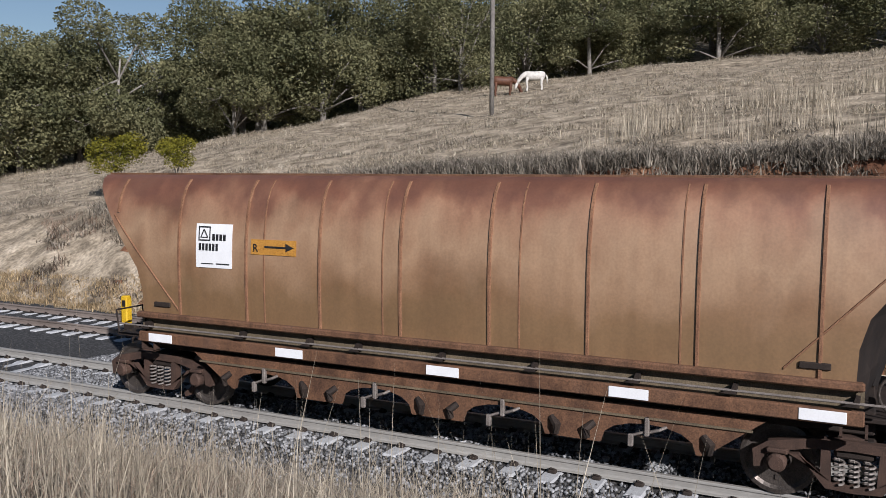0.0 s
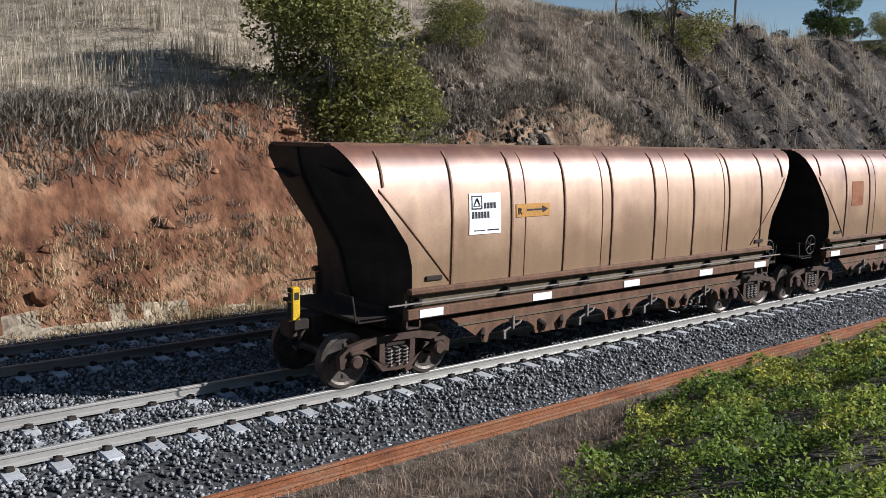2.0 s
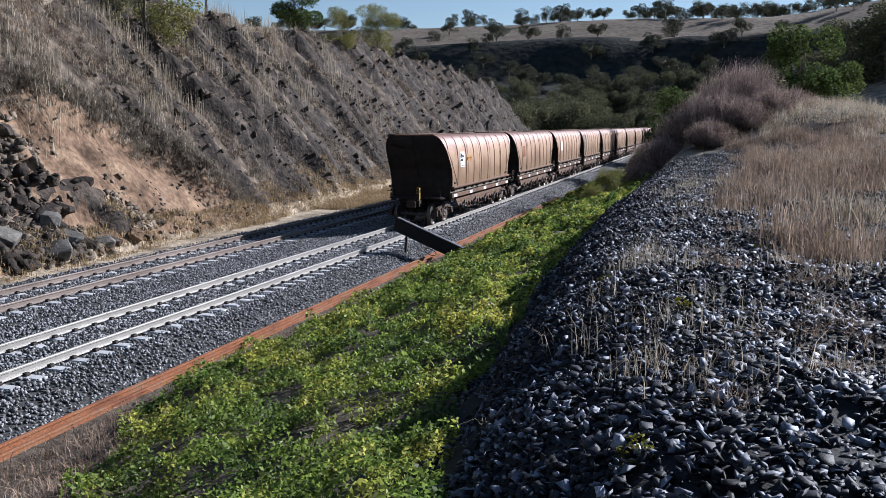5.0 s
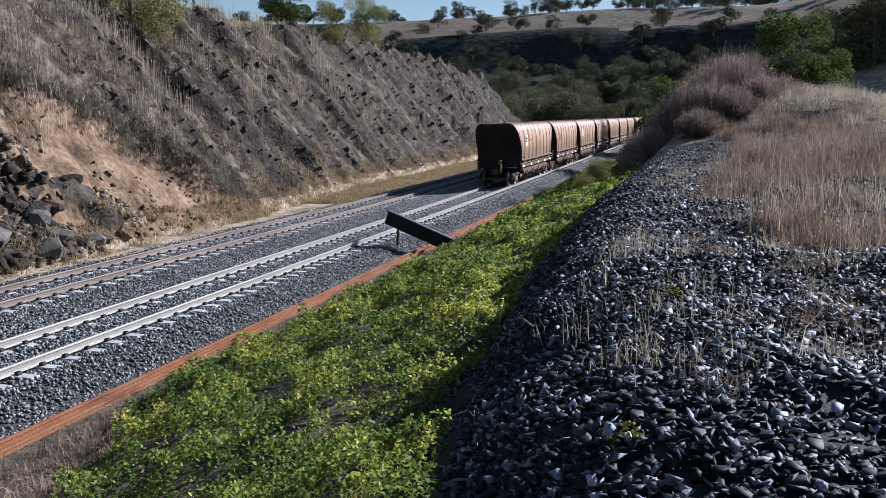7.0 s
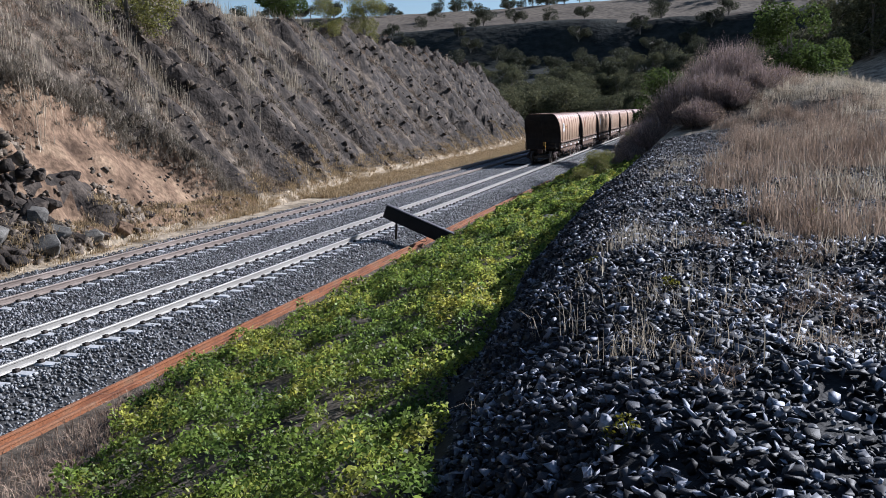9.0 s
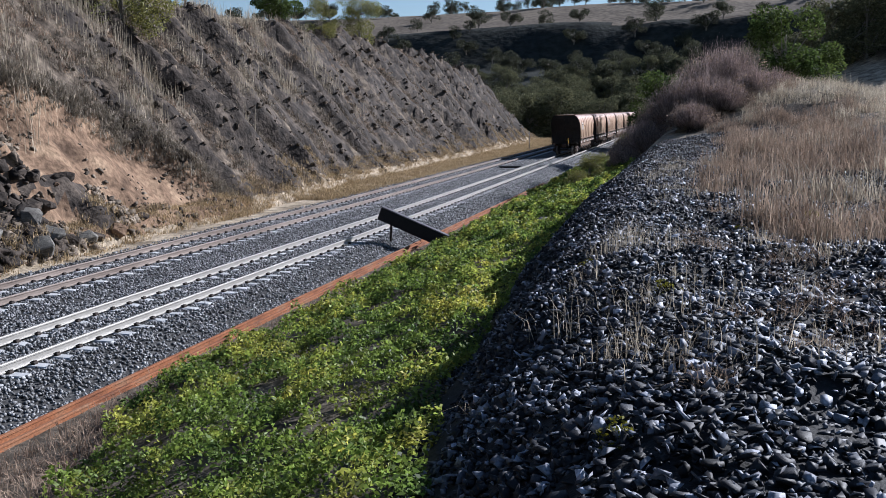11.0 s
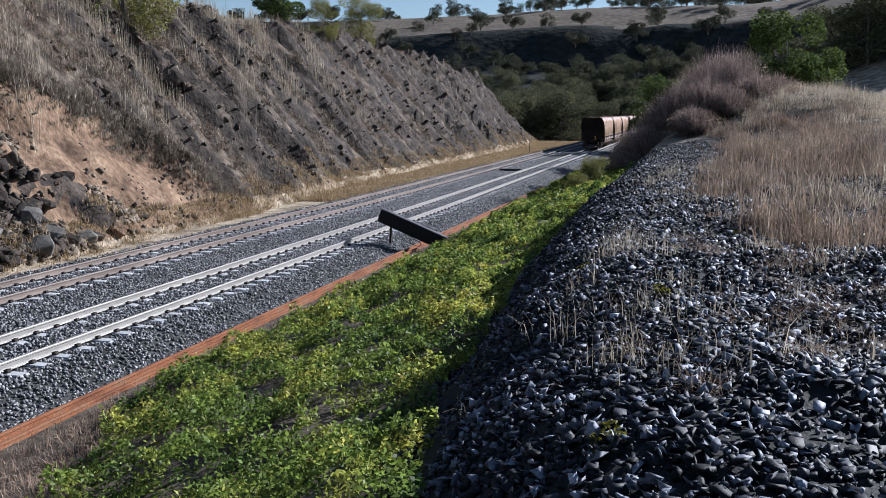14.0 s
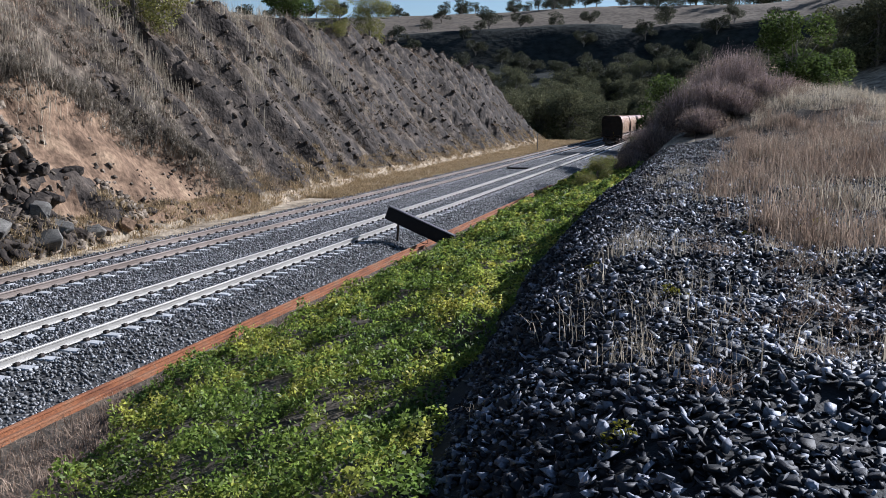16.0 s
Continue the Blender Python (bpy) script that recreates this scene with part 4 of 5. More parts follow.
# valley trees beyond the cutting
for i in range(130):
    y = rs.uniform(152, 300)
    x = rs.uniform(-60, 30) * y / 180
    plant("valley_tree", "dark bushy tree in the valley beyond the cutting", VALE[i % 3], x, y, rs.uniform(0.7, 1.15), rs.uniform(0, 360), "valley trees")
for x, y, s in ((8.0, 108, 1.35), (9.6, 114, 1.0), (20.2, 88, 1.45), (23.6, 92, 1.0)):
    plant("green_tree", "fresh green tree rising behind the shrubby bank", ROUND[1], x, y, s, x * 50)
for i in range(60):
    y = rs.uniform(118, 210)
    x = 24 + rs.uniform(0, 46) * y / 140
    plant("bank_tree", "dark green tree on the hill behind the bank", VALE[i % 3], x, y, rs.uniform(0.7, 1.05), rs.uniform(0, 360), "hill trees")
# trees on the far hillside and ridge
for i in range(120):
    y = rs.uniform(400, 575)
    x = rs.uniform(-330, 190)
    s = rs.uniform(0.7, 1.3)
    if y < 520 and rs.random() < 0.6:
        y = rs.uniform(525, 575)
    plant("ridge_tree", "small dark tree on the far pasture ridge", FARS[i % 3], x, y, s, rs.uniform(0, 360), "ridge trees")
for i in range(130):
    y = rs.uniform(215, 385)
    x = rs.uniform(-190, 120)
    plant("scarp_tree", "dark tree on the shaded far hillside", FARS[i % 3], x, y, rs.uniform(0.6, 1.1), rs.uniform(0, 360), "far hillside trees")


def bare_shrub(name, label, x, y, r, h, twigs, seed):
    """A dense dome of thin bare twigs."""
    rs2 = np.random.default_rng(seed)
    n = twigs
    a, q = rs2.uniform(0, 2 * np.pi, n), np.sqrt(rs2.uniform(0, 1, n))
    base = np.stack([0.45 * r * q * np.cos(a), 0.45 * r * q * np.sin(a), rs2.uniform(0, 0.5, n) * h * (1 - q)], -1)
    d = np.stack([q * np.cos(a) * r, q * np.sin(a) * r, h * np.sqrt(np.maximum(1.02 - q * q, 0)) * rs2.uniform(0.45, 1.15, n)], -1) + rs2.normal(0, 0.10, (n, 3)) * r
    mid = base + (d - base) * 0.55 + rs2.normal(0, 0.09 * h, (n, 3))
    w = np.stack([-np.sin(a), np.cos(a), 0 * a], -1) * rs2.uniform(0.008, 0.020, n)[:, None]
    up = np.array([0, 0, 0.01])
    v = np.stack([base - w, base + w, mid + w * .8, mid - w * .8, d + up], 1)
    o = (np.arange(n) * 5)[:, None]
    tris = np.concatenate([o + np.array([[0, 1, 2]]), o + np.array([[0, 2, 3]]), o + np.array([[3, 2, 4]])], 0)
    t = thing(name, label, "shrub", "shrubs on the bank", at=pose(x, y, float(land(x, y)) - 0.05))
    part("brush", quick_mesh("brush", v.reshape(-1, 3), tris, M_TWIG), None, t)
    c = crown_points(twigs // 2, [(0, 0, h * 0.35, r * 0.9, h * 0.6)], 0.2)
    c = c[c[:, 2] > 0.05]
    vv, ff = leaf_cards(c, 0.06)
    part("dead_foliage", quick_mesh("dead_foliage", vv, ff, M_REDGR), None, t)
    return t


for i, (x, y, r, h) in enumerate(((9.6, 52, 1.8, 1.5), (11.2, 54, 2.0, 2.2), (13.2, 57, 2.4, 3.0), (14.6, 58, 2.2, 2.7), (10.4, 60, 2.2, 2.0), (12.2, 49, 1.5, 1.2), (8.4, 58, 1.6, 1.5),
                                  (14.0, 52, 1.7, 1.4), (12.5, 65, 2.6, 2.8), (9.0, 68, 2.0, 1.9), (7.4, 66, 1.4, 1.4), (17.6, 66, 2.0, 1.3), (15.6, 55, 1.6, 1.4), (14.2, 63, 2.4, 2.9), (12.8, 53, 1.9, 2.0), (7.6, 76, 1.7, 1.7), (6.6, 84, 1.8, 1.9), (6.0, 92, 2.0, 2.0), (8.6, 50, 1.2, 1.0))):
    bare_shrub("bare_shrub", "dense leafless purplish-brown shrub on the bank", x, y, r * 1.1, h * 1.2, 2600, 70 + i)
for x, y, s in ((7.3, 44, 0.5), (6.9, 41.5, 0.34), (8.6, 60, 0.5), (7.2, 70, 0.6)):
    plant("verge_bush", "small leafy green bush on the verge", SHRUB[0], x, y, s, x * 70, category="shrub")
WEED = grow_tree(81, 0.22, 0.17, 9, 500, 0.016, M_BARK, M_YBUSH, 0.1, 0.006)
for x, y, s in ((12.15, 7.9, 1.0), (12.05, 4.25, 0.9), (13.9, 13.0, 1.4), (11.2, 9.6, 0.9), (13.0, 12.4, 1.0), (11.3, 4.6, 0.5)):
    plant("weed_tuft", "small yellow-green weed among the dark stones", WEED, x, y, s, x * 90, category="weed", z=float(land(x, y)))

# ---------- hopper wagons ----------
PITCH, LONG = 13.65, 13.10
SIDE = [(0.90, 3.90), (1.00, 3.885), (1.12, 3.82), (1.24, 3.69), (1.33, 3.50), (1.39, 3.27), (1.43, 3.00), (1.45, 2.70), (1.455, 2.35), (1.45, 2.0), (1.44, 1.64)]
END_Z = [1.5, 1.64, 2.15, 2.30, 2.45, 2.9, 3.4, 3.75, 3.9]
END_Y = [1.22, 1.22, 1.20, 1.14, 1.04, 0.70, 0.34, 0.09, 0.0]


def end_y(z):
    return float(np.interp(z, END_Z, END_Y))


def side_x(z):
    zs = [p[1] for p in SIDE][::-1]
    return float(np.interp(z, zs, [p[0] for p in SIDE][::-1]))


def shell_shape():
    s = Shape()
    cols = 24
    for e in (1, -1):
        rows = []
        for x, z in SIDE:
            a, b = end_y(z), LONG - end_y(z)
            rows.append([(e * x, a + (b - a) * k / cols, z) for k in range(cols + 1)])
        s.loft(rows, closed=False)
    return s


def end_shape(back):
    s = Shape()
    rows = []
    for x, z in SIDE + [(1.40, 1.16)]:
        y = end_y(z) if not back else LONG - end_y(z)
        o = float(np.interp(z, [1.1, 1.6, 2.3, 2.9, 3.4, 3.75, 3.9], [0.12, 0.28, 0.42, 0.36, 0.26, 0.12, 0.0])) * (-1 if not back else 1)
        rows.append([(x * k, y + o * (1 - abs(k)), z) for k in (1, 0.5, 0, -0.5, -1)])
    return s.loft(rows, closed=False)


def rim_shape():
    s = Shape()
    for e in (1, -1):
        s.box(min(e * 0.80, e * 0.94), max(e * 0.80, e * 0.94), 0.0, LONG, 3.885, 3.925, 0, 0.008)
    s.box(-0.80, 0.80, -0.02, 0.10, 3.86, 3.925, 0, 0.008)
    s.box(-0.80, 0.80, LONG - 0.10, LONG + 0.02, 3.86, 3.925, 0, 0.008)
    return s


def load_shape():
    s = Shape()
    rows = []
    for k in range(15):
        y = 0.1 + (LONG - 0.2) * k / 14
        rows.append([(x, y, 3.45 + 0.12 * math.sin(k * 1.9 + x * 3)) for x in (-1.1, -0.5, 0, 0.5, 1.1)])
    return s.loft(rows, closed=False)


def rib_shape(y, e, w=0.035, t=0.028):
    """A welded strip that follows the curve of one flank at y."""
    rows = []
    for x, z in SIDE[2:]:
        if end_y(z) + 0.04 < y < LONG - end_y(z) - 0.04:
            rows.append([(e * (x - 0.01), y - w, z), (e * (x + t), y - w * 0.6, z), (e * (x + t), y + w * 0.6, z), (e * (x - 0.01), y + w, z)])
    return Shape().loft(rows, closed=True)


def lower_plate():
    """Side plate with the discharge arches cut out of its lower edge."""
    top = [(10.95, 1.03), (2.15, 1.03)]
    low = [(2.95, 0.50)]
    for c in (3.60, 5.60, 7.60, 9.55):
        for k in range(9):
            a = math.pi * (1 - k / 8)
            low.append((c + 0.60 * math.cos(a), 0.50 + 0.31 * math.sin(a) ** 0.8 if 0 < k < 8 else 0.50))
    low.append((10.25, 0.50))
    return top + low


def bogie_parts(parent, yc, wheels):
    """A three-piece bogie: side frames with springs, bolster, two wheelsets."""
    for e in (1, -1):
        x0, x1 = (0.98, 1.10) if e > 0 else (-1.10, -0.98)
        s = Shape()
        for d in (1, -1):
            yy = lambda v: yc + d * v  # noqa: E731
            s.prism([(yy(0.0), 0.86), (yy(0.45), 0.84), (yy(0.95), 0.74), (yy(1.12), 0.62), (yy(1.10), 0.40), (yy(1.00), 0.42), (yy(0.98), 0.58), (yy(0.72), 0.60), (yy(0.70), 0.66), (yy(0.45), 0.72), (yy(0.0), 0.74)], x0, x1)
            s.prism([(yy(0.72), 0.62), (yy(0.60), 0.62), (yy(0.30), 0.26), (yy(0.0), 0.24), (yy(0.0), 0.33), (yy(0.24), 0.34), (yy(0.26), 0.72), (yy(0.36), 0.74), (yy(0.36), 0.44)], x0, x1)
        f = part("side_frame", s, M_BOGIE, parent)
        for k in (-0.16, 0.0, 0.16):
            pts = [(e * 1.07 + 0.058 * math.cos(a), yc + k + 0.058 * math.sin(a), 0.33 + 0.30 * a / (10 * math.pi)) for a in [i * math.pi / 4 for i in range(41)]]
            part("spring", Shape().tube(pts, 0.016, 5), M_SPRING, f)
        for k in (-0.84, 0.84):
            b = Shape().tube([(e * 1.02, yc + k, 0.50), (e * 1.16, yc + k, 0.50), (e * 1.19, yc + k, 0.50)], [0.115, 0.115, 0.085], 14)
            b.box(min(e * 1.0, e * 1.17), max(e * 1.0, e * 1.17), yc + k - 0.12, yc + k + 0.12, 0.615, 0.675, 0, 0.015)
            part("bearing", b, M_BOGIE, f)
        part("brake_block", Shape().prism([(yc + 0.33, 0.16), (yc + 0.50, 0.30), (yc + 0.56, 0.28), (yc + 0.48, 0.14), (yc + 0.36, 0.10)], x0 * 0.8, x1 * 0.8), M_BOGIE, f)
    part("bolster", Shape().box(-1.05, 1.05, yc - 0.22, yc + 0.22, 0.62, 0.86, 0, 0.03), M_DARK, parent)
    for k in (-0.84, 0.84):
        w = Shape()
        w.tube([(-0.98, 0, 0), (0.98, 0, 0)], 0.075, 12)
        for e in (1, -1):
            prof = [(0.68, 0.475), (0.705, 0.462), (0.82, 0.455), (0.83, 0.40), (0.80, 0.36), (0.79, 0.16), (0.84, 0.13), (0.66, 0.13), (0.69, 0.36), (0.67, 0.40)]
            rings = [[(e * x, r * math.cos(a), r * math.sin(a)) for x, r in prof] for a in [2 * math.pi * i / 28 for i in range(28)]]
            n = len(prof)
            w.add([p for r in rings for p in r], [(i * n + j, i * n + (j + 1) % n, ((i + 1) % 28) * n + (j + 1) % n, ((i + 1) % 28) * n + j) for i in range(28) for j in range(n)])
            for i in range(4):
                a = i * math.pi / 2
                w.box(min(e * 0.80, e * 0.815), max(e * 0.80, e * 0.815), 0.25 * math.cos(a) - 0.03, 0.25 * math.cos(a) + 0.03, 0.25 * math.sin(a) - 0.03, 0.25 * math.sin(a) + 0.03)
        o = part("wheelset", w, M_TREAD, parent)
        o.location = (0, yc + k, 0.46)
        wheels.append(o)


def brake_wheel(parent, x, y, z):
    s = Shape()
    ring = [(x + 0.01, y + 0.24 * math.cos(a), z + 0.24 * math.sin(a)) for a in [2 * math.pi * i / 20 for i in range(21)]]
    s.tube(ring, 0.018, 6, caps=False)
    for i in range(5):
        a = 2 * math.pi * i / 5
        s.tube([(x, y, z), (x + 0.01, y + 0.23 * math.cos(a), z + 0.23 * math.sin(a))], 0.013, 5)
    s.tube([(x - 0.35, y, z), (x + 0.03, y, z)], 0.03, 8)
    part("brake_wheel", s, M_TREAD, parent, "pale steel hand-brake wheel")


def hopper_wagon(label, tail=False):
    w = thing("hopper_wagon", label, "hopper wagon", "coal train")
    wheels = []
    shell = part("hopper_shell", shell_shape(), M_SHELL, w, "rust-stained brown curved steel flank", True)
    # end sheets get the shade-dark colour instead of the flank paint
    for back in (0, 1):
        part("end_sheet", end_shape(back), M_SHADED_END, shell, "sloping end sheet with the shade put into its dark colour")
    part("rim", rim_shape(), M_SOLE, shell)
    part("interior", load_shape(), M_COALLOAD, shell)
    for e in (1, -1):
        for y in [0.66] + [2.03 + 1.353 * k for k in range(8)] + [12.44]:
            part("rib", rib_shape(y, e, 0.026, 0.024), M_RIB, shell)
        for y in (3.72, 5.80, 7.87, 9.95):
            part("seam", rib_shape(y, e, 0.014, 0.010), M_RIB, shell)
        for f in (0, 1):
            g = lambda v: LONG - v if f else v  # noqa: E731
            a, b = (0.58, 3.22), (1.98, 1.72)
            n = 7
            rows = []
            for i in range(n):
                y, z = a[0] + (b[0] - a[0]) * i / (n - 1), a[1] + (b[1] - a[1]) * i / (n - 1)
                x = side_x(z)
                rows.append([(e * (x - 0.01), g(y), z - 0.025), (e * (x + 0.018), g(y), z - 0.012), (e * (x + 0.018), g(y), z + 0.012), (e * (x - 0.01), g(y), z + 0.025)])
            part("slope_seam", Shape().loft(rows), M_RIB, shell)
            part("slot_cover", Shape().box(min(e * 1.44, e * 1.475), max(e * 1.44, e * 1.475), min(g(1.48), g(1.82)), max(g(1.48), g(1.82)), 1.74, 1.82, 0, 0.01), M_DARK, shell)
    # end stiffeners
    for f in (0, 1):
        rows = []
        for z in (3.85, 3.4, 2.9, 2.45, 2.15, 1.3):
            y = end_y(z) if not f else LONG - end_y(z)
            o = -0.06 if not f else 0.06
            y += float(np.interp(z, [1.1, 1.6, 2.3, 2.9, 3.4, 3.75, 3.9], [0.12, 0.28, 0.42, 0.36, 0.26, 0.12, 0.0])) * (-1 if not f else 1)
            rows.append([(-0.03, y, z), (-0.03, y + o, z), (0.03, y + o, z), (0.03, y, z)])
        part("end_stiffener", Shape().loft(rows), M_SHADED_END, shell)
    # underframe
    fr = part("underframe", Shape().box(-1.0, 1.0, 1.0, LONG - 1.0, 0.92, 1.28, 0, 0.02).box(-0.28, 0.28, 0.1, LONG - 0.1, 0.80, 1.12, 0, 0.02), M_DARK, w)
    for e in (1, -1):
        lo, hi = (lambda a, b: (min(e * a, e * b), max(e * a, e * b)))(1.40, 1.53)
        part("side_chord", Shape().box(lo, hi, 1.13, LONG - 1.13, 1.54, 1.64, 0, 0.02), M_SOLE, w)
        lo, hi = min(e * 1.34, e * 1.38), max(e * 1.34, e * 1.38)
        part("skirt_panel", Shape().box(lo, hi, 1.13, LONG - 1.13, 1.29, 1.545), M_SKIRT, w)
        lo, hi = min(e * 1.32, e * 1.47), max(e * 1.32, e * 1.47)
        sole = part("solebar", Shape().box(lo, hi, 1.12, LONG - 1.12, 1.13, 1.305, 0, 0.015), M_SOLE, w)
        for y in (1.60, 4.18, 6.76, 9.34, 11.55):
            lo, hi = min(e * 1.468, e * 1.482), max(e * 1.468, e * 1.482)
            part("white_marker", Shape().box(lo, hi, y - 0.25, y + 0.25, 1.15, 1.285, 0, 0.004), M_WHITE, sole)
        lo, hi = min(e * 1.25, e * 1.31), max(e * 1.25, e * 1.31)
        lp = part("discharge_plate", Shape().prism(lower_plate(), lo, hi), M_SOLE, w)
        lo, hi = min(e * 1.31, e * 1.34), max(e * 1.31, e * 1.34)
        part("stiffening_strip", Shape().box(lo, hi, 2.3, 10.8, 0.875, 0.90), M_SKIRT, lp)
        for c in (3.60, 5.60, 7.60, 9.55):
            s = Shape().box(min(e * 1.29, e * 1.36), max(e * 1.29, e * 1.36), c - 0.03, c + 0.03, 0.66, 0.90, 0, 0.01)
            s.tube([(e * 1.32, c, 0.70), (e * 1.34, c + 0.16, 0.76), (e * 1.30, c + 0.24, 0.80)], 0.02, 6)
            s.box(min(e * 1.29, e * 1.35), max(e * 1.29, e * 1.35), c - 0.24, c - 0.17, 0.50, 0.66, 0, 0.01)
            s.tube([(e * 1.32, c - 0.2, 0.64), (e * 1.32, c, 0.72)], 0.018, 6)
            part("gate_lever", s, M_SPRING, lp, "pale worn gate lever")
            for d in (-0.78, 0.78):
                q = Shape().tube([(e * 1.29, c + d * 0.88, 0.74), (e * 1.36, c + d, 0.66), (e * 1.34, c + d * 0.98, 0.54)], [0.05, 0.06, 0.04], 7)
                part("hinge_lug", q, M_DARK, lp)
        rod = part("operating_rod", Shape().tube([(e * 1.50, 0.72, 1.405), (e * 1.50, LONG - 0.72, 1.405)], 0.016, 7), M_SPRING, w)
        for y in (1.35, 3.30, 4.55, 5.40, 6.75, 8.1, 9.45, 10.6, 11.9):
            b = Shape().prism([(y - 0.16, 1.36), (y + 0.02, 1.36), (y + 0.03, 1.47), (y - 0.02, 1.48), (y - 0.04, 1.42)], e * 1.38, e * 1.51)
            part("rod_bracket", b, M_DARK, rod)
        # end platform steps
        for f in (0, 1):
            g = LONG - 1.25 if f else 1.25
            part("foot_step", Shape().box(min(e * 1.30, e * 1.42), max(e * 1.30, e * 1.42), g - 0.12, g - 0.09, 0.98, 1.13).box(min(e * 1.30, e * 1.42), max(e * 1.30, e * 1.42), g + 0.14, g + 0.17, 0.98, 1.13).box(min(e * 1.30, e * 1.42), max(e * 1.30, e * 1.42), g - 0.12, g + 0.17, 0.97, 0.995), M_BOGIE, w)
    for f in (0, 1):
        g = lambda v: LONG - v if f else v  # noqa: E731
        s = Shape().box(-0.14, 0.14, min(g(-0.22), g(0.5)), max(g(-0.22), g(0.5)), 0.80, 1.06, 0, 0.04)
        s.box(-0.20, 0.20, min(g(-0.27), g(-0.05)), max(g(-0.27), g(-0.05)), 0.76, 1.10, 0, 0.05)
        part("coupler", s, M_BOGIE, w)
        s = Shape().box(-1.2, 1.2, min(g(0.35), g(1.15)), max(g(0.35), g(1.15)), 1.12, 1.18, 0, 0.01)
        s.tube([(0.55, g(0.30), 1.15), (0.55, g(0.28), 1.55), (1.15, g(0.28), 1.55), (1.15, g(0.34), 1.15)], 0.018, 6)
        part("end_platform", s, M_DARK, w)
        pts = [(0.32, g(-0.05), 1.0), (0.36, g(-0.18), 0.86), (0.34, g(-0.24), 0.62), (0.24, g(-0.16), 0.55)]
        part("brake_hose", Shape().tube(pts, 0.025, 7), M_DARK, w)
    for yc in (1.20, LONG - 1.20):
        bogie_parts(w, yc, wheels)
    brake_wheel(w, 1.20, LONG - 0.75, 1.48)
    if not tail:
        brake_wheel(w, 1.20, 0.75, 1.48)
    return w, wheels


def flank_plate(parent, name, y0, y1, z0, z1, material, label, lift=0.012):
    """A thin plate bent to the curve of the flank."""
    rows = []
    for i in range(6):
        z = z0 + (z1 - z0) * i / 5
        x = side_x(z) + lift
        rows.append([(x - 0.006, y0, z), (x, y0, z), (x, y1, z), (x - 0.006, y1, z)])
    return part(name, Shape().loft(rows), material, parent, label)


def mark(parent, y0, y1, z0, z1, lift=0.017):
    x = side_x((z0 + z1) / 2) + lift
    xa, xb = side_x(z0) + lift, side_x(z1) + lift
    s = Shape().add([(xa, y0, z0), (xa, y1, z0), (xb, y1, z1), (xb, y0, z1), (xa - .005, y0, z0), (xa - .005, y1, z0), (xb - .005, y1, z1), (xb - .005, y0, z1)],
                    [(0, 1, 2, 3), (7, 6, 5, 4), (0, 4, 5, 1), (1, 5, 6, 2), (2, 6, 7, 3), (3, 7, 4, 0)])
    return part("lettering", s, M_BLACK, parent)


def letter(text, parent, y, z, size):
    cu = bpy.data.curves.new("lettering", "FONT")
    cu.body, cu.size, cu.extrude = text, size, 0.002
    cu.materials.append(M_BLACK)
    o = new("lettering", cu)
    o.parent = parent
    o.matrix_basis = Matrix.Translation((side_x(z) + 0.018, y, z)) @ Euler((radians(90), 0, radians(90))).to_matrix().to_4x4()
    return o


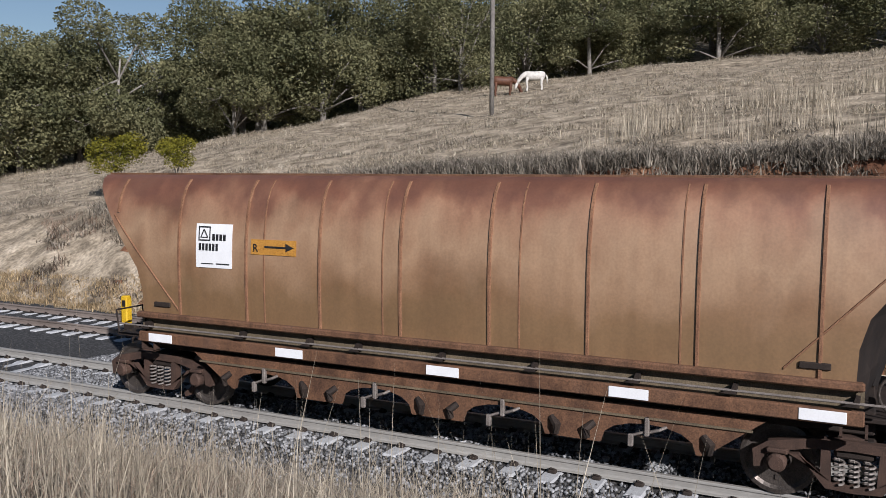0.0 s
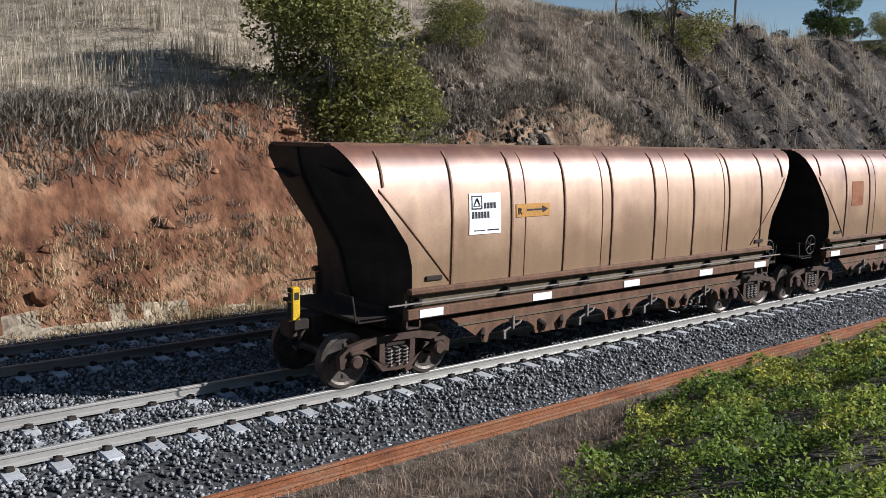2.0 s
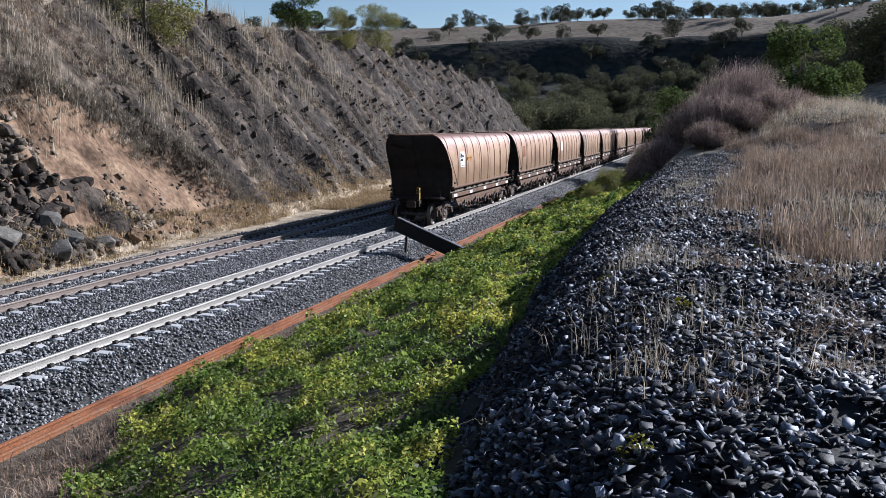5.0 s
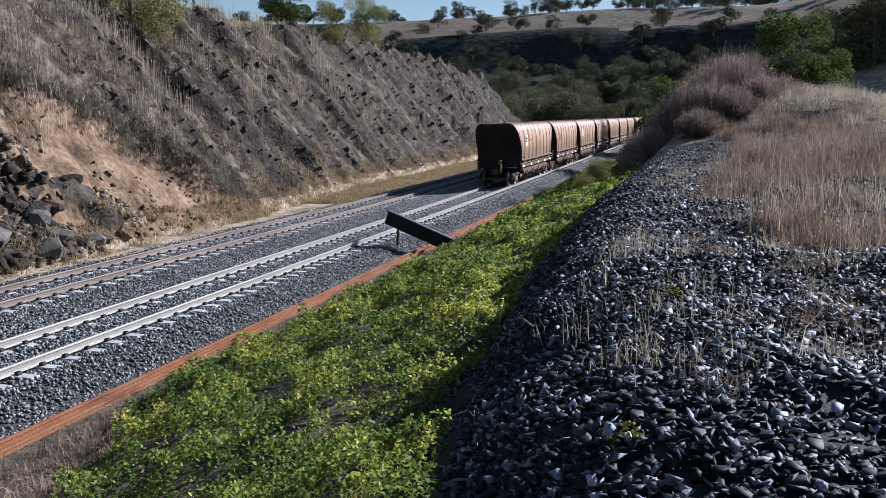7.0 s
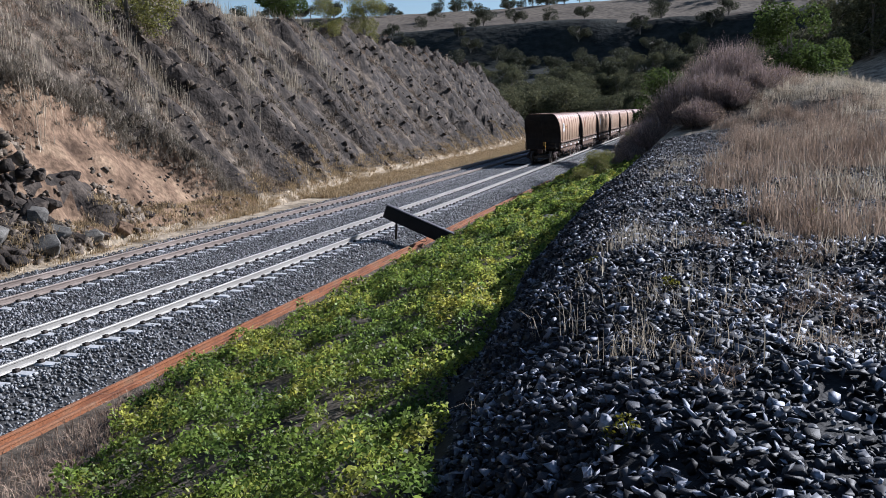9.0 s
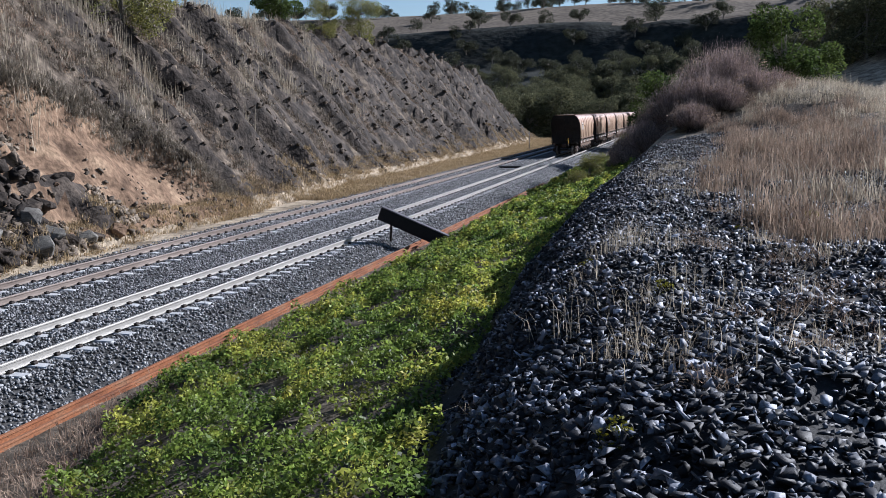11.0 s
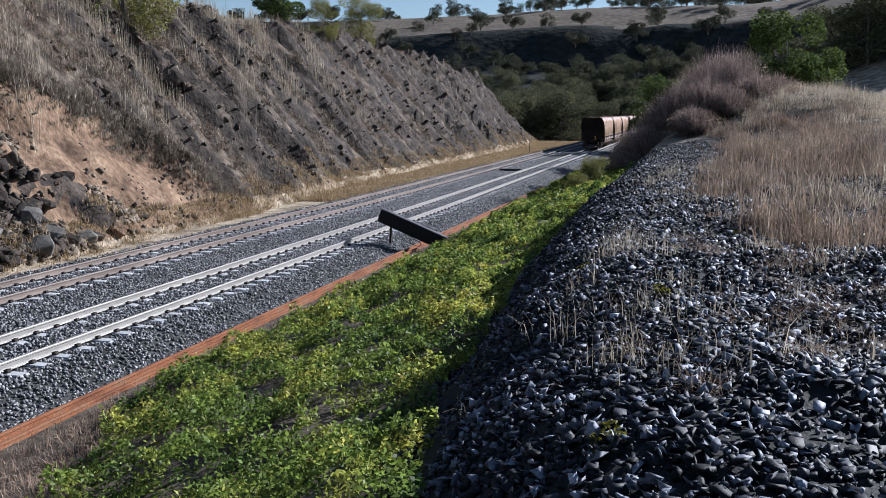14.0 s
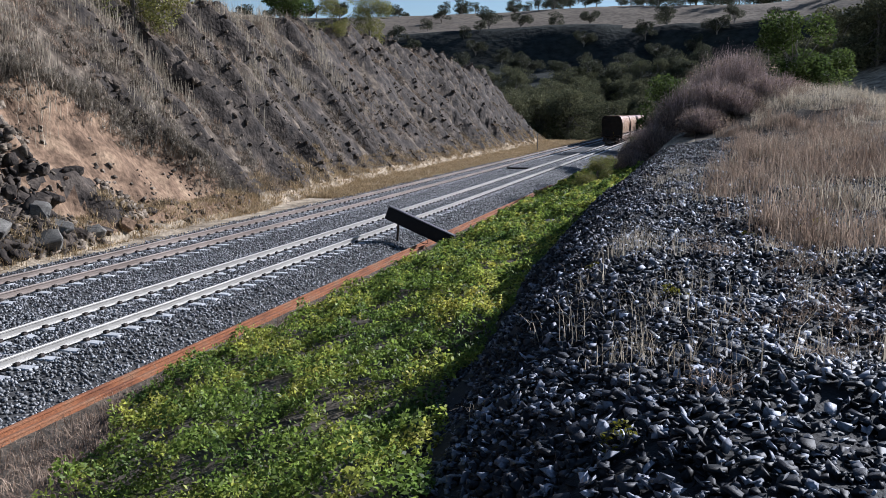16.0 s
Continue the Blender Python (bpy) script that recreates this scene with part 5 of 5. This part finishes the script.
def dress_tail(w):
    p = flank_plate(w, "number_plate", 2.39, 3.11, 2.44, 3.13, M_WHITE, "white painted plate with a boxed triangle sign and dark bars")
    b0, b1, z0, z1 = 2.44, 2.68, 2.86, 3.09
    for y0, y1, q0, q1 in ((b0, b1, z1 - 0.022, z1), (b0, b1, z0, z0 + 0.022), (b0, b0 + 0.022, z0 + 0.022, z1 - 0.022), (b1 - 0.022, b1, z0 + 0.022, z1 - 0.022)):
        mark(p, y0, y1, q0, q1)
    m = (b0 + b1) / 2
    x = side_x(2.97) + 0.018
    tri = [(m - 0.07, 2.915), (m + 0.07, 2.915), (m, 3.045)]
    s = Shape()
    for i in range(3):
        (ya, za), (yb, zb) = tri[i], tri[(i + 1) % 3]
        s.tube([(x, ya, za), (x, yb, zb)], 0.010, 5)
    part("triangle_sign", s, M_BLACK, p)
    for i in range(4):
        mark(p, 2.72 + 0.072 * i, 2.77 + 0.072 * i, 2.87, 2.97)
    for i in range(6):
        mark(p, 2.45 + 0.068 * i, 2.495 + 0.068 * i, 2.71, 2.82)
    mark(p, 2.50, 2.74, 2.495, 2.51)
    mark(p, 2.80, 3.06, 2.495, 2.515)
    q = flank_plate(w, "direction_plate", 3.48, 4.32, 2.69, 2.92, M_ORANGE, "orange plate with a letter and a black arrow")
    letter("R", q, 3.52, 2.735, 0.17)
    mark(q, 3.74, 4.13, 2.795, 2.825)
    x = side_x(2.8) + 0.016
    part("arrow_head", Shape().add([(x, 4.13, 2.745), (x, 4.28, 2.81), (x, 4.13, 2.875), (x - 0.004, 4.13, 2.745), (x - 0.004, 4.28, 2.81), (x - 0.004, 4.13, 2.875)],
                                   [(0, 1, 2), (5, 4, 3), (0, 3, 4, 1), (1, 4, 5, 2), (2, 5, 3, 0)]), M_BLACK, q)
    y = -0.28
    e = part("end_marker", Shape().box(0.30, 0.44, y - 0.10, y + 0.05, 1.12, 1.66, 0, 0.02), M_YELLOW, w, "yellow end-of-train marker box")
    part("marker_lens", Shape().box(0.32, 0.42, y - 0.112, y - 0.098, 1.44, 1.56, 0, 0.004).box(0.437, 0.446, y - 0.06, y + 0.02, 1.46, 1.58, 0, 0.003), M_BLACK, e)
    # dark plates added over the yellow rear: its shaded side as colour
    part("marker_face", Shape().box(0.305, 0.435, y - 0.112, y - 0.101, 1.14, 1.42, 0, 0.003).box(0.305, 0.435, y - 0.112, y - 0.101, 1.58, 1.65, 0, 0.003), M_DARK, e, "striped rear face, darkened as the shaded side")
    part("marker_bracket", Shape().box(0.32, 0.42, y - 0.06, y + 0.22, 0.96, 1.13, 0, 0.015), M_DARK, e)


LABEL = "rust-stained brown curved-sided steel hopper wagon on rails"
tail_wagon, tail_wheels = hopper_wagon("last rust-stained brown curved-sided hopper wagon with a yellow end marker", True)
dress_tail(tail_wagon)
plain_wagon, plain_wheels = hopper_wagon(LABEL)
WAGONS = [(tail_wagon, tail_wheels), (plain_wagon, plain_wheels)]
for k in range(2, 13):
    c = copy_thing(plain_wagon, pose(0, 0, 0))
    WAGONS.append((c, [o for o in c.children if o.name.startswith("wheelset")]))
flank_plate(plain_wagon, "rust_patch", 2.35, 3.0, 2.45, 3.1, M_RUSTRAIL, "rust-orange square patch", 0.008)
flank_plate(WAGONS[2][0], "number_plate", 2.31, 3.0, 2.44, 3.13, M_WHITE, "white painted plate")
for y0, y1 in ((0.9, 1.3), (1.5, 1.75), (2.0, 2.6)):
    flank_plate(WAGONS[3][0], "pale_streak", y0, y1, 1.9, 3.5, M_SKIRT, "pale grey spilled streak", 0.006)

# ---------- trackside things ----------


def slanted_board():
    t = thing("slanted_board", "long heavy black board propped at a slant beside the rails", "board", at=pose(2.80, 28.6, 0.30, 0, 22, 0))
    part("plank", Shape().box(-1.32, 1.32, -0.10, 0.10, -0.24, 0.22, 0, 0.02), M_PANEL, t)
    # paler strip added on top: the sunlit edge put in as colour
    part("capping", Shape().box(-1.32, 1.32, -0.10, 0.12, 0.222, 0.26, 0, 0.01), M_EDGE, t, "grey strip standing for the sunlit top edge")
    part("prop", Shape().tube([(-0.95, 0.16, 0.1), (-0.62, 0.2, -0.95)], 0.04, 7), M_DARK, t)
    pts = [(-0.2 + 0.22 * math.cos(a), -0.16, -0.36 + 0.10 * math.sin(a)) for a in [0.3 * i for i in range(30)]]
    part("wire_coil", Shape().tube([(x + 0.5, y, z) for x, y, z in pts], 0.012, 5), M_DARK, t)
    return t


slanted_board()


def flat_cover(x, y):
    t = thing("track_cover", "low dark flat cover lying between the two lines", "cover", at=pose(x, y, float(land(x, y)), 0, 0, 8))
    part("lid", Shape().box(-0.9, 0.9, -0.5, 0.5, 0.12, 0.2, 0, 0.02), M_PANEL, t)
    part("frame", Shape().box(-0.8, 0.8, -0.42, 0.42, -0.05, 0.13, 0, 0.02), M_DARK, t)


flat_cover(-2.2, 69.0)


def boulder(x, y, r, seed, material=M_GREY, flat=0.75, name="boulder", label="grey weathered boulder lying at the foot of the cutting", sink=0.3):
    """A broken angular rock."""
    rs3 = random.Random(seed)
    bm = bmesh.new()
    for i in range(22):
        d = Vector((rs3.gauss(0, 1), rs3.gauss(0, 1), rs3.gauss(0, 1))).normalized() * rs3.uniform(0.75, 1.15)
        bm.verts.new((d.x * r * 1.25, d.y * r, d.z * r * flat))
    bmesh.ops.convex_hull(bm, input=bm.verts)
    bmesh.ops.bevel(bm, geom=bm.edges[:], offset=r * 0.05, segments=1, affect="EDGES", profile=0.5)
    for v in bm.verts:
        v.co += v.co.normalized() * r * 0.10 * noise.noise(v.co * (2.5 / r) + Vector((seed, 0, 0)))
    me = bpy.data.meshes.new(name)
    bm.to_mesh(me)
    bm.free()
    me.materials.append(material)
    return thing(name, label, "rock", "rocks at the cutting", at=pose(x, y, float(land(x, y)) + r * flat * (1 - 2 * sink) * 0.5, rs3.uniform(-20, 20), rs3.uniform(-20, 20), seed * 77), shape=me)


boulder(7.9, 25.5, 0.42, 3.3, M_GREY, 0.7, "boulder", "grey boulder half sunk in the green creeper")
rr = random.Random(9)
for i, (x, y, r) in enumerate(((-7.3, 21.8, 0.55), (-7.6, 22.8, 0.40), (-8.0, 20.4, 0.6), (-7.5, 24.2, 0.35), (-8.8, 19.6, 0.5), (-8.4, 22.6, 0.55), (-8.2, 17.6, 0.45), (-7.2, 18.9, 0.3))):
    boulder(x, y, r, i * 1.7 + 0.4)
for i in range(85):
    y = rr.gauss(20, 3.2)
    u = min(0.62, max(0.06, rr.gauss(0.26, 0.16)))
    x = float(foot(np.array([y]))[0]) - u * float(np.interp(y, YK, LIP_D))
    boulder(x, y, rr.uniform(0.12, 0.42), 20 + i * 0.9, M_ROCK if i % 9 else M_BROWN, rr.uniform(0.6, 1.0), "outcrop", "dark broken rock standing out of the cutting face", 0.6)
for i in range(60):
    y = rr.uniform(-22, 16)
    u = rr.uniform(0.15, 0.9)
    x = float(foot(np.array([y]))[0]) - u * float(np.interp(y, YK, LIP_D))
    boulder(x, y, rr.uniform(0.08, 0.26), 90 + i * 0.7, M_SOIL, rr.uniform(0.6, 1.0), "clod", "clod of red soil on the soil face", 0.62)


def timber_pole(x, y, h, label, r=0.13):
    z = float(land(x, y))
    t = thing("timber_pole", label, "pole", at=pose(x, y, z))
    part("shaft", Shape().tube([(0, 0, -0.3), (0, 0, h * 0.5), (0.02, 0, h)], [r, r * 0.9, r * 0.75], 10), M_POLE, t, smooth=True)
    return t


timber_pole(-30.4, -18.6, 12.0, "tall pale timber pole standing in the dry field")
timber_pole(-20.2, 51.0, 9.0, "slim dark timber pole on the crest", 0.09)
for x, y in ((-15.6, 33.4), (-16.6, 34.6), (-17.6, 44.5)):
    timber_pole(x, y, 1.35, "short weathered fence post on the crest", 0.07)
timber_pole(-6.6, 101.0, 2.2, "thin post beside the line", 0.06)


def horse(x, y, turn, coat, label):
    """A grazing horse with lowered head."""
    z = float(land(x, y))
    t = thing("horse", label, "horse", "grazing horses", at=pose(x, y, z, 0, 0, turn))
    s = Shape()
    rings = []
    for px, pz, rw, rh in ((-0.78, 1.12, 0.10, 0.14), (-0.70, 1.10, 0.24, 0.28), (-0.45, 1.08, 0.29, 0.33), (0.0, 1.05, 0.29, 0.32), (0.40, 1.06, 0.27, 0.33), (0.62, 1.10, 0.20, 0.28), (0.74, 1.12, 0.10, 0.16)):
        rings.append([(px, rw * math.cos(a), pz + rh * math.sin(a)) for a in [2 * math.pi * i / 14 for i in range(14)]])
    part("body", s.loft(rings), coat, t, smooth=True)
    part("neck", Shape().tube([(0.55, 0, 1.18), (0.85, 0, 1.02), (1.12, 0, 0.70), (1.22, 0, 0.50)], [0.22, 0.17, 0.13, 0.11], 10), coat, t, smooth=True)
    h = part("head", Shape().tube([(1.18, 0, 0.60), (1.27, 0, 0.42), (1.34, 0, 0.20), (1.36, 0, 0.10)], [0.11, 0.12, 0.085, 0.06], 10), coat, t, smooth=True)
    for e in (-1, 1):
        part("ear", Shape().tube([(1.12, e * 0.07, 0.64), (1.08, e * 0.09, 0.74)], [0.035, 0.008], 6), coat, h)
        for px in (-0.55, 0.50):
            k = 0.05 * e
            part("leg", Shape().tube([(px, e * 0.15, 0.95), (px + 0.03 + k, e * 0.15, 0.55), (px - 0.02 + k, e * 0.15, 0.30), (px + k, e * 0.15, 0.06), (px + 0.05 + k, e * 0.15, 0.0)], [0.13, 0.075, 0.055, 0.05, 0.07], 8), coat, t, smooth=True)
    part("tail", Shape().tube([(-0.78, 0, 1.22), (-0.92, 0, 1.0), (-0.95, 0, 0.55)], [0.05, 0.08, 0.03], 7), coat, t, smooth=True)
    return t


horse(-46.1, -22.0, 302, M_HORSEW, "white horse grazing in the dry field with lowered head")
horse(-45.0, -23.9, 122, M_HORSEB, "chestnut horse grazing in the dry field with lowered head")

# ---------- single stones of the heap ----------
CHIPS = []
for k in range(6):
    q = CHIP_V * (1 + np.random.default_rng(k).uniform(-0.25, 0.25, CHIP_V.shape))
    CHIPS.append(quick_mesh("stone", q, CHIP_F, M_COALV))
heap_top = thing("stone_heap_surface", "larger dark broken stones lying on the heap", "stones", kind="structure")
for i in range(300):
    x, y = rr.uniform(11.2, 13.6), rr.uniform(3.2, 7.5)
    o = new("stone", CHIPS[i % 6])
    o.parent = heap_top
    k = rr.uniform(0.02, 0.055)
    o.matrix_basis = pose(x, y, float(land(x, y)) + 0.035, rr.uniform(-25, 25), rr.uniform(-25, 25), rr.uniform(0, 360)) @ Matrix.Diagonal((k, k * 0.8, k * 0.5, 1))

# ---------- what moves ----------
TAIL = [(0.0, -12.58), (0.5, -7.74), (1.0, -2.87), (1.5, 2.0), (2.0, 6.82), (2.5, 11.6), (3.0, 16.4), (3.5, 21.1), (4.0, 25.8), (4.5, 30.4), (5.0, 34.9), (6.0, 43.7), (7.5, 56.3), (9.0, 68.6), (10.5, 80.6), (12.0, 92.2), (14.0, 107.0), (16.0, 120.7)]


def motions():
    for k, (w, wheels) in enumerate(WAGONS):
        rows = []
        for t, y in TAIL:
            a = y + k * PITCH
            z0, z1 = float(rise(a + 1.2)), float(rise(a + LONG - 1.2))
            tip = math.degrees(math.atan2(z1 - z0, LONG - 2.4))
            rows.append((t, pose(0, a, z0, tip, 0, 0)))
        walk(w, rows)
        if k < 2:
            ts = [i * 0.0625 for i in range(257)]
            far = [float(np.interp(t, [r[0] for r in TAIL], [r[1] for r in TAIL])) for t in ts]
            for o in wheels:
                x, y, z = o.location
                walk(o, [(t, pose(x, y, z, -math.degrees((f - far[0]) / 0.457), 0, 0)) for t, f in zip(ts, far)])


motions()
